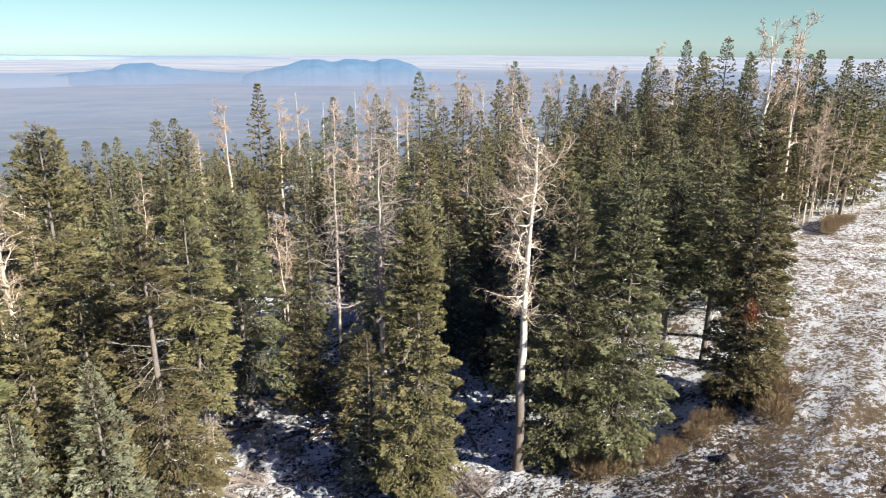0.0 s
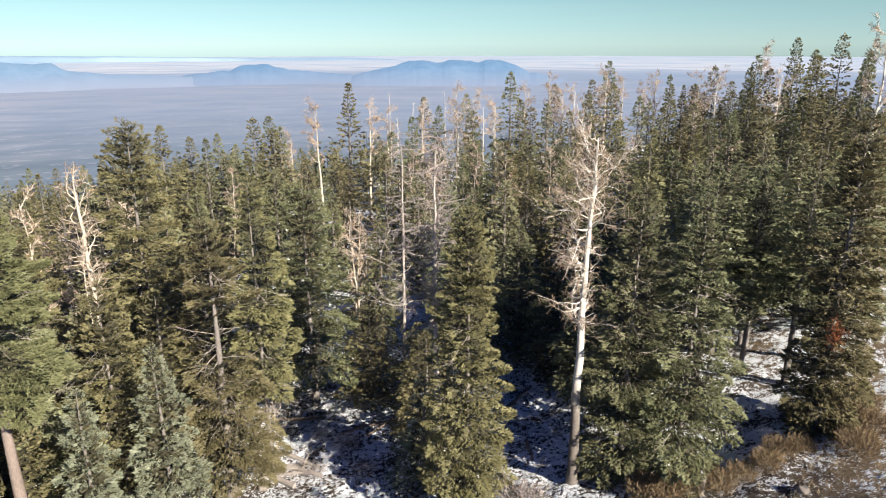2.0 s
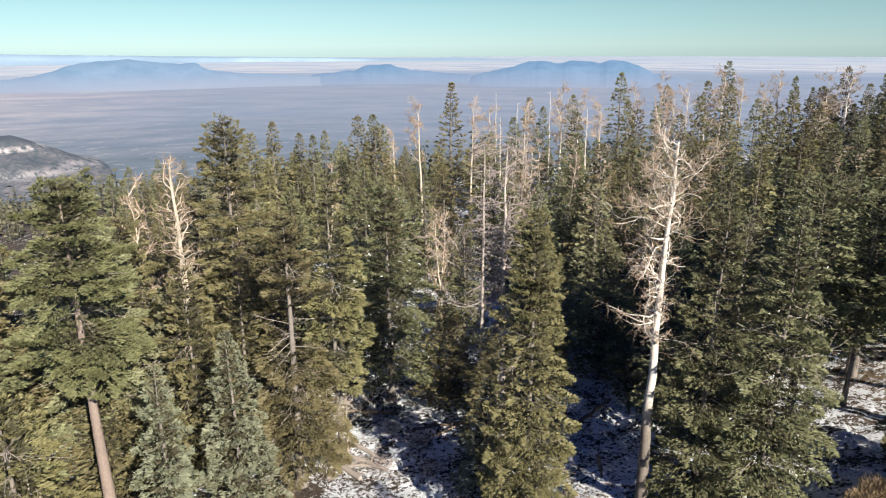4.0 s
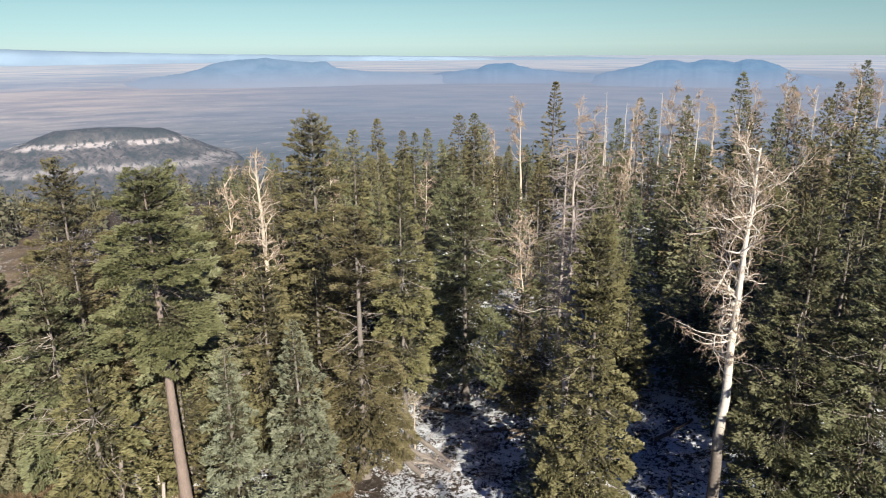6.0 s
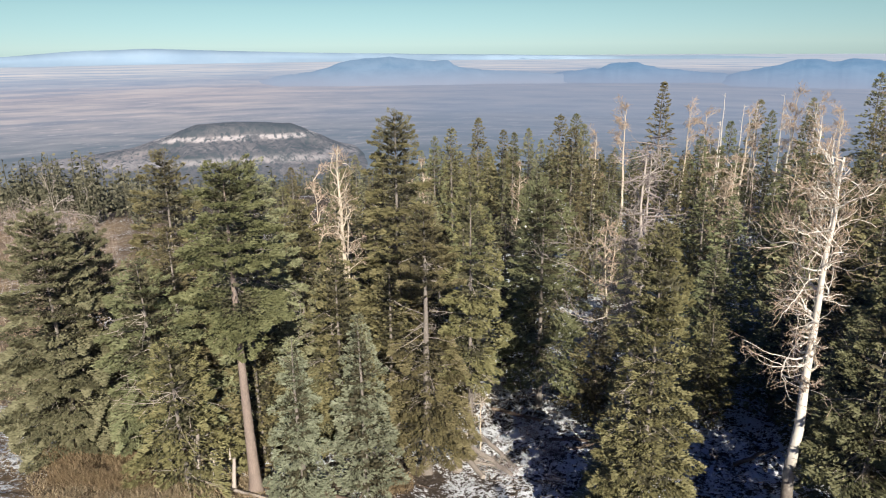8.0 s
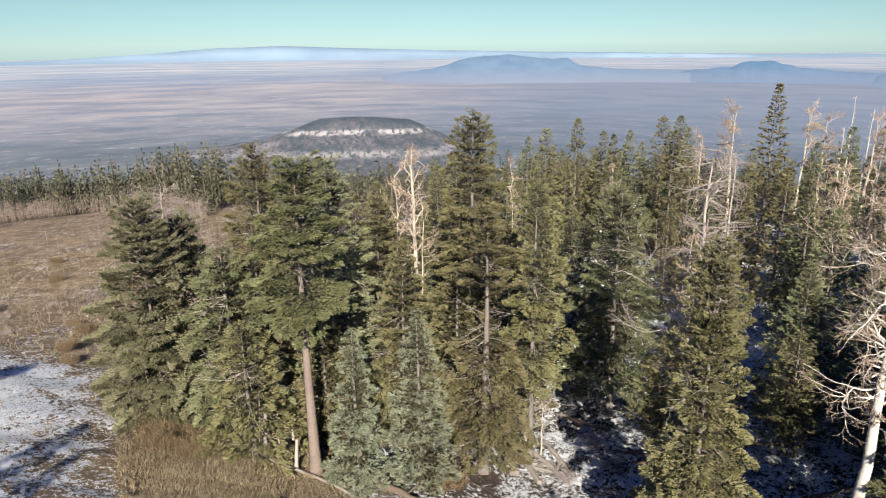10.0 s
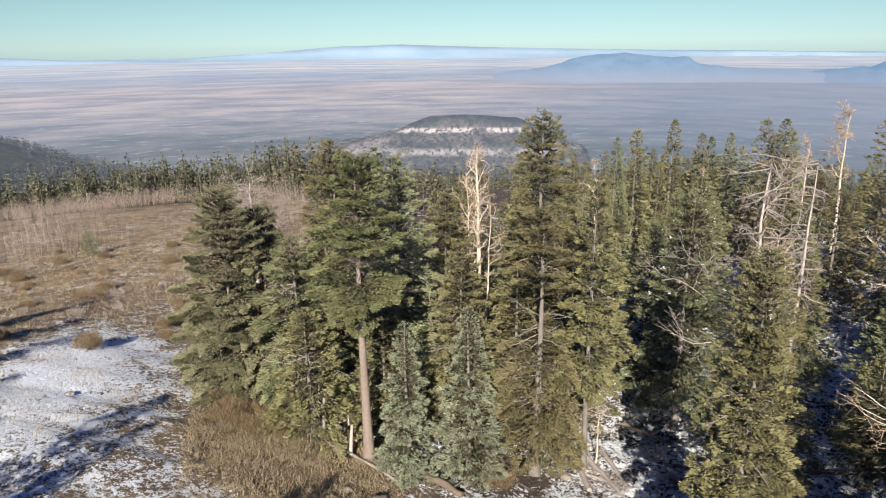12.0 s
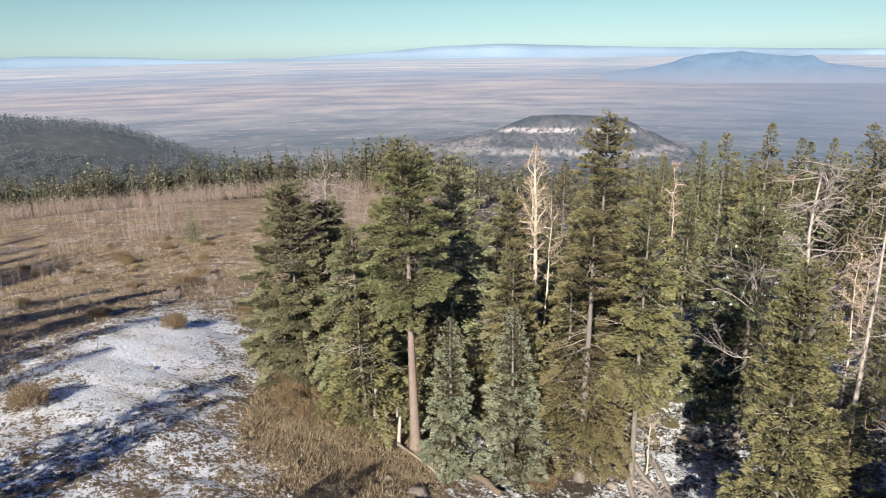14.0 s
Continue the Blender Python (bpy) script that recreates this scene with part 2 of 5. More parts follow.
def valley_material():
    """The plain: dark near slopes, tan and grey fields in long streaks, painted paler and bluer with distance as haze.
    """
    m = Nodes("hazy valley plain")
    p = m.n("SeparateXYZ")
    m.put(p.inputs[0], m.world_coords())
    x, y = p.outputs[0], p.outputs[1]
    r = m.math("SQRT", m.math("ADD", m.math("MULTIPLY", x, x), m.math("MULTIPLY", y, y)))
    az = m.math("ARCTAN2", m.math("MULTIPLY", x, -1.0), y)
    c = m.n("CombineXYZ")
    m.put(c.inputs[0], m.math("MULTIPLY", az, 8.0))
    m.put(c.inputs[1], m.math("ADD", m.math("MULTIPLY", r, 0.011), m.math("MULTIPLY", m.noise(m.world_coords(), 0.0025, 3, 0.5), 0.9)))
    streak, broad = m.noise(c.outputs[0], 1.0, 8, 0.62), m.noise(c.outputs[0], 0.28, 3, 0.5)
    fields = m.noise(c.outputs[0], 3.2, 6, 0.7)
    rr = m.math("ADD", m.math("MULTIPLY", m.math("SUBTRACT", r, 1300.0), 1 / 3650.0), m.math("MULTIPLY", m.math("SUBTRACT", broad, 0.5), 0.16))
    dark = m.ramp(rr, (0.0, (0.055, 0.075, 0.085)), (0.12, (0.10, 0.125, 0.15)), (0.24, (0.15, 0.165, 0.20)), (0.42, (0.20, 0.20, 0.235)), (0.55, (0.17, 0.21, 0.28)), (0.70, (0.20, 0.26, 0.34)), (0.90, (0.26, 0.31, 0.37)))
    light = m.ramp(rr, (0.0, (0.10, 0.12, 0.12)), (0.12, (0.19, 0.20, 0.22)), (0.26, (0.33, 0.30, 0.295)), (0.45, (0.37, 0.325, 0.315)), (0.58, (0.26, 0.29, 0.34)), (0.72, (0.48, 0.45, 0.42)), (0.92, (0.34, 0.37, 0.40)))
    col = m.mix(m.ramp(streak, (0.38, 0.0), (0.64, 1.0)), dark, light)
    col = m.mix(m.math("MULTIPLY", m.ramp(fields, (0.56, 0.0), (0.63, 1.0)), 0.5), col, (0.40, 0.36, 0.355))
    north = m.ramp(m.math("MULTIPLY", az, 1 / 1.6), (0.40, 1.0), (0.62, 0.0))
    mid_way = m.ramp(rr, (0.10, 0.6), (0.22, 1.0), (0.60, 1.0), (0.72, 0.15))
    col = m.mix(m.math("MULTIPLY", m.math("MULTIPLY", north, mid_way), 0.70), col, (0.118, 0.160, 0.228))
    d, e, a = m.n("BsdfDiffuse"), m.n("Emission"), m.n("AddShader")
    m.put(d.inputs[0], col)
    # haze glow painted on as emission, stronger with distance
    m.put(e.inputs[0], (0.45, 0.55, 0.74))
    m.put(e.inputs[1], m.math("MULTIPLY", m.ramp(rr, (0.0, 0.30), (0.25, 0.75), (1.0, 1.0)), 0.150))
    m.t.links.new(d.outputs[0], a.inputs[0])
    m.t.links.new(e.outputs[0], a.inputs[1])
    m.t.links.new(a.outputs[0], m.out.inputs[0])
    return m.mat


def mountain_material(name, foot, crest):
    """Blue mountains with haze painted in, so that their feet sink into that of the plain."""
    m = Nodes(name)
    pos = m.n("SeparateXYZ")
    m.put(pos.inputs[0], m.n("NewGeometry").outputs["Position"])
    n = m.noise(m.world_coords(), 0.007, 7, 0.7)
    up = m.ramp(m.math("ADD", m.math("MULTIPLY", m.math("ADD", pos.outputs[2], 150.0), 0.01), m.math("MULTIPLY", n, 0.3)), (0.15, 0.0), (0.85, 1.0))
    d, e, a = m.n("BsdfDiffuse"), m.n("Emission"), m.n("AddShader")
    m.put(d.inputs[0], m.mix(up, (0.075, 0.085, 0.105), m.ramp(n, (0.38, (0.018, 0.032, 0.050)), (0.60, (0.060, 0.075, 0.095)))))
    m.put(e.inputs[0], m.mix(up, foot, crest))     # haze painted as the surface's own emission, paler at the foot
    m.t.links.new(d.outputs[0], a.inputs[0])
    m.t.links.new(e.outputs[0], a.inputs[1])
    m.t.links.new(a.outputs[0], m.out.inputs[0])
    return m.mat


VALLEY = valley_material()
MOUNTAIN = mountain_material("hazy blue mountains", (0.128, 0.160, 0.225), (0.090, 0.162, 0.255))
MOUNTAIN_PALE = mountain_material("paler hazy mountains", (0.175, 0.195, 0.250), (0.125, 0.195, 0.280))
# pale blue colour and emission stand in for haze over the far range
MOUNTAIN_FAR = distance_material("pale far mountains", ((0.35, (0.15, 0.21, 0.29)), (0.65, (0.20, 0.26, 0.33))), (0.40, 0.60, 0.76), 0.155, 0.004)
# the mesa's rock colours, with blue emission laid over them as haze
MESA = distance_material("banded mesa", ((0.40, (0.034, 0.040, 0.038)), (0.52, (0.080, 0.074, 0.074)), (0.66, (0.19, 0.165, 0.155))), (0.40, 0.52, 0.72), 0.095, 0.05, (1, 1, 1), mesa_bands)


# ---- mesh tools ----
def mesh_from(name, verts, faces, mats, smooth=False):
    """A mesh from arrays: verts (n, 3); faces: one (m, k) array or several of them."""
    me = bpy.data.meshes.new(name)
    verts = np.asarray(verts, dtype=np.float64)
    if isinstance(faces, np.ndarray):
        faces = [faces]
    loops = np.concatenate([f.ravel() for f in faces]).astype(np.int32)
    sizes = np.concatenate([np.full(len(f), f.shape[1], dtype=np.int32) for f in faces])
    starts = np.concatenate(([0], np.cumsum(sizes)[:-1])).astype(np.int32)
    me.vertices.add(len(verts))
    me.vertices.foreach_set("co", verts.ravel())
    me.loops.add(len(loops))
    me.loops.foreach_set("vertex_index", loops)
    me.polygons.add(len(sizes))
    me.polygons.foreach_set("loop_start", starts)
    me.polygons.foreach_set("loop_total", sizes)
    if smooth:
        me.polygons.foreach_set("use_smooth", np.ones(len(sizes), dtype=bool))
    for mat in (mats if isinstance(mats, (list, tuple)) else [mats]):
        me.materials.append(mat)
    me.update(calc_edges=True)
    me.validate()
    return me


def part(name, me, parent, label="", kind=""):
    ob = new(name, me)
    ob.parent = parent
    return tagged(ob, label, kind=kind)


def thing(name, x, y, z, label, category, group="", spin=0.0, scale=1.0, kind=""):
    ob = new(name)
    ob.empty_display_size = 0.3
    ob.matrix_basis = Matrix.LocRotScale((x, y, z), Euler((0, 0, spin)), (scale, scale, scale))
    return tagged(ob, label, category, group, kind)


class Soup:
    """Collects tubes and faces, to make one mesh."""

    def __init__(self):
        self.v, self.f4, self.f3, self.count = [], [], [], 0

    def add(self, v, f):
        f = np.asarray(f) + self.count
        (self.f4 if f.shape[1] == 4 else self.f3).append(f)
        self.v.append(np.asarray(v, dtype=float))
        self.count += len(v)

    def tube(self, pts, rad, sides=6, cap=True):
        pts, rad = np.asarray(pts, float), np.asarray(rad, float)
        n = len(pts)
        tan = np.gradient(pts, axis=0)
        tan /= np.linalg.norm(tan, axis=1)[:, None] + 1e-9
        ref = np.array([0.0, 0.0, 1.0]) if abs(tan[0, 2]) < 0.8 else np.array([1.0, 0.0, 0.0])
        a = np.cross(tan, ref)
        a /= np.linalg.norm(a, axis=1)[:, None] + 1e-9
        b = np.cross(tan, a)
        ang = np.linspace(0, 2 * np.pi, sides, endpoint=False)
        ring = (np.cos(ang)[None, :, None] * a[:, None] + np.sin(ang)[None, :, None] * b[:, None]) * rad[:, None, None]
        v = (pts[:, None] + ring).reshape(-1, 3)
        i, j = np.meshgrid(np.arange(n - 1), np.arange(sides), indexing="ij")
        k = (j + 1) % sides
        f = np.stack([i * sides + j, (i + 1) * sides + j, (i + 1) * sides + k, i * sides + k], -1).reshape(-1, 4)
        self.add(v, f)
        if cap and sides >= 5:
            for end, order in ((0, 1), (n - 1, -1)):
                self.add(np.vstack([v[end * sides:(end + 1) * sides], pts[end]]),
                         np.array([[q, (q + 1) % sides, sides][::order] for q in range(sides)]))

    def mesh(self, name, mats, smooth=True):
        return mesh_from(name, np.vstack(self.v), [np.vstack(f) for f in (self.f4, self.f3) if f], mats, smooth)


def unit(v):
    return v / (np.linalg.norm(v, axis=-1, keepdims=True) + 1e-9)


def bent(rng, start, heading, length, n, wander, lift=0.0):
    """A wandering line of n points from start."""
    pts, d = [np.array(start, float)], unit(np.array(heading, float))
    for _ in range(n - 1):
        d = unit(d + rng.normal(0, wander, 3) + np.array([0, 0, lift]))
        pts.append(pts[-1] + d * length / (n - 1))
    return np.array(pts)


def tufts(rng, at, along, size, width, face=None):
    """Folded diamond sprigs of needles, one at each place, pointing along, with their backs to face."""
    n = len(at)
    side = unit(np.cross(along, rng.normal(0, 1, (n, 3)) if face is None else face))
    up = np.cross(along, side)
    L, w = size[:, None], width[:, None]
    mid = at + along * L * 0.45
    v = np.stack([at, mid + side * w + up * w * 0.35, at + along * L, mid - side * w + up * w * 0.35], 1).reshape(-1, 3)
    base = np.arange(n)[:, None] * 4
    f = np.concatenate([base + np.array([[0, 1, 2]]), base + np.array([[0, 2, 3]])])
    return v, f


def conifer_crown(seed, h, r, low=0.12, full=1.0, taper=0.8, sprig=0.30, gaps=0.16, droop=0.25, tiers=0.48, lop=0.0, bare=(), mat=None, thick=0.15, core=13, core_width=0.20, frost=0.0):
    """The needles of a conifer: whorls of branches, each a flat fan of sprigs.
    low: where the crown begins; bare: stretches (from, to) of the trunk with few branches."""
    rng = np.random.default_rng(seed)
    P, D, S, CP, CD, CS = [], [], [], [], [], []
    z = low * h
    lean_az = rng.uniform(0, 6.28)
    while z < h * 0.985:
        u = (z / h - low) / (1 - low)
        prof = (1 - u) ** taper * min(1.0, 0.70 + u * 2.6) + 0.05 * (u < 0.96)
        nb = int(round(rng.uniform(4, 6.4)))
        a0 = rng.uniform(0, 6.28)
        for k in range(nb):
            az = a0 + k * 2 * np.pi / nb + rng.normal(0, 0.25)
            in_bare = any(b0 * h < z < b1 * h for b0, b1 in bare)
            if rng.random() < (0.93 if in_bare else gaps):
                continue
            L = max(0.10, r * prof * rng.uniform(0.55, 1.15) * (1 + lop * np.cos(az - lean_az)))
            tilt = np.interp(u, [0, 0.5, 1], [-droop, 0.05, 0.75]) + rng.normal(0, 0.12)
            out = np.array([np.cos(az) * np.cos(tilt), np.sin(az) * np.cos(tilt), np.sin(tilt)])
            lat = np.array([-np.sin(az), np.cos(az), 0.0])
            m = max(3, int(L / 0.15 * (0.55 + 0.40 * L) * full * rng.uniform(0.75, 1.25)))
            n = m * 4
            rows_ = max(3, int(L / 0.20))                                # side shoots along the bough
            slot_ = rng.integers(0, rows_, n)
            s = ((slot_ + 0.6) / rows_) ** 0.42 * 0.97 + rng.normal(0, 0.02, n)
            side = np.where((slot_ * 7 + rng.integers(0, 2, n)) % 2 == 0, 1.0, -1.0)
            far_out = rng.uniform(0, 1, n) ** 0.55
            fan = (0.14 + 0.52 * L) * np.clip(1.06 - s, 0.03, 1) * far_out * side
            run = s * L + np.abs(fan) * 0.55
            sag = -0.16 * L * s ** 2 + 0.10 * L * np.clip(s - 0.75, 0, 1) - 0.18 * np.abs(fan) + 0.05 * np.sin(slot_ * 2.4 + k)
            at = np.array([0, 0, z]) + out * run[:, None] + lat * fan[:, None] + rng.normal(0, 0.03, (n, 3))
            at[:, 2] += sag
            along = unit(out * 0.9 + lat * (side * 0.75)[:, None] + rng.normal(0, 0.28, (n, 3)) + np.array([0, 0, 0.05]))
            nc = max(1, int(core * (0.6 + 0.5 * L)))                     # inner foliage near the stem, coloured dark as shade
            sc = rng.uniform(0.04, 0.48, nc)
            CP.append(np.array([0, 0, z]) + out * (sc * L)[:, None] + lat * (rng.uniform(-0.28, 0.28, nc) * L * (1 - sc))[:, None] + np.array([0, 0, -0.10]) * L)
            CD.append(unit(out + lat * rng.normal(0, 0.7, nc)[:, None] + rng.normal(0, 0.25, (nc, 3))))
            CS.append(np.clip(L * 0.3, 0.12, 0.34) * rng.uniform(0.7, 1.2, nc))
            P.append(at), D.append(along), S.append(np.full(len(s), sprig) * rng.uniform(0.7, 1.25, len(s)) * (0.50 + 0.50 * min(1.0, 2.2 * (1 - u))))
        z += tiers * rng.uniform(0.7, 1.2) * (1.0 if u < 0.7 else 0.7)
    at = np.vstack([*P, np.column_stack([rng.normal(0, 0.05, (26, 2)), rng.uniform(h * 0.955, h * 0.995, 26)])])
    along = np.vstack([*D, unit(np.column_stack([rng.normal(0, 0.5, (26, 2)), np.full(26, 0.9)]))])
    size = np.concatenate([*S, np.full(26, sprig * 0.55)])
    spread = unit(at * np.array([1, 1, 0]) + 1e-6)
    face = unit(spread * 0.75 + np.array([0, 0, 0.62]) + rng.normal(0, 0.60, at.shape))
    v, f = tufts(rng, at, along, size, size * thick, face)
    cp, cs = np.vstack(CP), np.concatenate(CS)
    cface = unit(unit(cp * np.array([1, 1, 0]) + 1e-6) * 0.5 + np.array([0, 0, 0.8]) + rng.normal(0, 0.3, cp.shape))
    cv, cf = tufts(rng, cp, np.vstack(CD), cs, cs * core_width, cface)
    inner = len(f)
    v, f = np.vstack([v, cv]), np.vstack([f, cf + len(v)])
    me = mesh_from("crown", v, f, [mat or NEEDLE_OLIVE, INNER_SHADE, BOUGH_SNOW])
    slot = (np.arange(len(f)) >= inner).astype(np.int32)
    if frost:                                # snow still lying in clumps on some boughs
        half = inner // 2
        lie = np.sin(at[:, 0] * 4.1 + at[:, 2] * 2.2 + seed) * np.sin(at[:, 1] * 4.7 - at[:, 2] * 3.9) + rng.normal(0, 0.10, half)
        mark = lie > np.quantile(lie, 1 - frost)
        slot[:half][mark] = 2
        slot[half:inner][mark] = 2
    me.polygons.foreach_set("material_index", slot)
    return me


def conifer_trunk(seed, h, girth, mat):
    so = Soup()
    k = np.linspace(0, 1, 14)
    pts = np.column_stack([0.05 * np.sin(k * 5 + seed), 0.05 * np.cos(k * 4 + seed * 2) - 0.05, -0.35 + k * (h * 0.98 + 0.35)])
    rad = girth * (1 - k * 0.93) * (1 + 0.45 * np.exp(-k * 26))
    so.tube(pts, rad, 10)
    return so.mesh("trunk", mat)


def dead_branches(seed, h, lo, hi, count, reach, mat, name="brushwood", lift=-0.02, girth=0.022, twigs=3):
    """Bare grey side branches with a few twigs, joined."""
    rng = np.random.default_rng(seed + 77)
    so = Soup()
    for _ in range(count):
        z, az = rng.uniform(lo, hi) * h, rng.uniform(0, 6.28)
        L = reach * rng.uniform(0.4, 1.0)
        p = bent(rng, (0, 0, z), (np.cos(az), np.sin(az), rng.uniform(-0.35, 0.2)), L, 6, 0.13, lift)
        so.tube(p, np.linspace(girth, 0.007, 6), 4, False)
        for q in range(twigs):
            i = rng.integers(1, 5)
            d = unit(p[i + 1] - p[i - 1]) + rng.normal(0, 0.6, 3)
            so.tube(bent(rng, p[i], d, L * 0.4, 4, 0.2), np.linspace(0.012, 0.005, 4), 3, False)
    return so.mesh(name, mat)


def limb_tree(seed, h, girth, limbs, lo, reach, rise, twig_n, bark_mat, twig_mat, lean=(0, 0), wander=0.05, side=None, forks=4, fine=0.011, ribbon=False, stout=1.0, crook=0.27, extra=()):
    """A bare broadleaf tree: trunk mesh, one mesh per great limb, one mesh of twigs."""
    rng = np.random.default_rng(seed)
    k = np.linspace(0, 1, 18)
    wob = np.cumsum(rng.normal(0, wander, (18, 2)), axis=0) * (k[:, None] ** 0.7)
    tp = np.column_stack([lean[0] * k + wob[:, 0], lean[1] * k + wob[:, 1], -0.3 + k * (h * 0.93 + 0.3)])
    tr = girth * (1 - 0.86 * k) * (1 + 0.35 * np.exp(-k * 30))
    so = Soup()
    so.tube(tp, tr, 12)
    trunk = so.mesh("trunk", bark_mat)
    limb_meshes, tw, ends_ = [], Soup(), []
    for q in range(limbs + len(extra)):
        u = lo + (1 - lo) * ((q + rng.uniform(-0.5, 1.4)) / limbs)
        u = min(u, 0.985) if q < limbs else extra[q - limbs][0]
        p0 = np.array([np.interp(u, k, tp[:, c]) for c in range(3)])
        az = rng.uniform(0, 6.28)
        if side is not None and rng.random() < 0.62:
            az = side + rng.normal(0, 0.7)
        up = rise * (-0.5 + 2.2 * u) + rng.normal(0, 0.18)
        L = reach * (0.95 - 0.35 * u) * rng.uniform(0.4, 1.15) * min(1.0, 0.45 + 3.0 * (u - lo))
        if q >= limbs:                       # the great limbs that mark this tree
            az, up, L = extra[q - limbs][1:]
        p = bent(rng, p0, (np.cos(az), np.sin(az), up), L, 10, crook, 0.03)
        r0 = max(np.interp(u, k, tr) * rng.uniform(0.32, 0.55) * (stout if q < limbs else 0.62), 0.022)
        lm = Soup()
        lm.tube(p, np.linspace(r0, 0.012, 10), 7, False)
        for b in range(forks):
            i = rng.integers(2, 9)
            d = unit(p[i] - p[i - 1]) + rng.normal(0, 0.55, 3) + np.array([0, 0, 0.15])
            q2 = bent(rng, p[i], d, L * rng.uniform(0.25, 0.55), 7, 0.24, 0.04)
            lm.tube(q2, np.linspace(r0 * (0.55 - 0.04 * i), 0.008, 7), 5, False)
            for c in range(twig_n):
                j = rng.integers(1, 7)
                d = unit(q2[j] - q2[j - 1]) + rng.normal(0, 0.6, 3)
                q3 = bent(rng, q2[j], d, L * rng.uniform(0.12, 0.3), 5, 0.28, 0.03)
                if ribbon:
                    ends_.append((q3[0], q3[-1]))
                    ends_.append((q3[2], q3[2] + (q3[4] - q3[0]) * 0.5 + rng.normal(0, 0.10, 3)))
                    ends_.append((q3[3], q3[3] + (q3[4] - q3[0]) * 0.4 + rng.normal(0, 0.12, 3)))
                    continue
                tw.tube(q3, np.linspace(fine, fine * 0.5, 5), 3, False)
                for e in range(2):
                    d = unit(q3[2 + e] - q3[1 + e]) + rng.normal(0, 0.7, 3)
                    tw.tube(bent(rng, q3[2 + e], d, L * rng.uniform(0.06, 0.14), 3, 0.25), np.linspace(fine * 0.7, fine * 0.4, 3), 3, False)
        limb_meshes.append(lm.mesh("limb", bark_mat))
    if ribbon:
        e0, e1 = np.array([e[0] for e in ends_]), np.array([e[1] for e in ends_])
        gap = np.linalg.norm(e1 - e0, axis=1)
        v, f = tufts(rng, e0, unit(e1 - e0), gap, np.full(len(gap), fine * 1.2))
        return trunk, limb_meshes, mesh_from("twig_mass", v, f, twig_mat)
    return trunk, limb_meshes, tw.mesh("twig_mass", twig_mat)


# ---- the ground ----
def sig(v):
    return 1 / (1 + np.exp(-np.clip(v, -50, 50)))


def step(a, b, v):
    k = np.clip((v - a) / (b - a), 0, 1)
    return k * k * (3 - 2 * k)


LUMPS = ((0.10, 0.9, 0.8, 0, 1), (0.06, 1.9, 2.3, 2, 0), (0.05, 3.1, 2.7, 1, 3), (0.12, 0.37, 0.43, 1, 2))   # height, waves along x and y, shifts


def land(x, y):
    """Height of the land: a bank that rises to the clearing, a long slope to the west, hills, the far plain."""
    x, y = np.asarray(x, float), np.asarray(y, float)
    near = (0.344 + 0.1152 * x - 0.0144 * y + 1.063 * sig((x - 13) / 4.5) + 5.879 * sig((14 - y) / 5) * sig((x + 60) / 12)
            - 1.5 * np.exp(-((x + 3) / 18) ** 2 - ((y - 31) / 14) ** 2) + 1.2 * np.exp(-((x - 22) / 12) ** 2 - ((y - 32) / 24) ** 2))
    r = np.hypot(x, y)
    az = np.degrees(np.arctan2(-x, y))
    hill = np.where(r < 600, 20 - 0.225 * r, -115 - (r - 600) * (107 / 650.0))
    plain = -222 + (np.clip(r, 1300, 4950) - 1300) * (165 / 3650.0)
    far = np.where(r < 1250, hill, hill + (plain - hill) * step(1250, 1500, r))
    far = far + np.interp(az, [74, 78, 84, 92, 99, 112, 125], [0, 12, 46, 84, 104, 118, 60]) * np.exp(-((r - 760) / 200.0) ** 2)
    near = near + sum(a * np.sin(x * kx + p) * np.sin(y * ky + q) for a, kx, ky, p, q in LUMPS)
    w = step(120, 225, r)
    rough = step(300, 700, r) * (1 - step(1100, 1500, r))
    return near * (1 - w) + far * w + rough * (5 * np.sin(x / 37.0 + 1.3 * np.sin(y / 53.0)) + 4 * np.sin(y / 29.0 + x / 71.0))


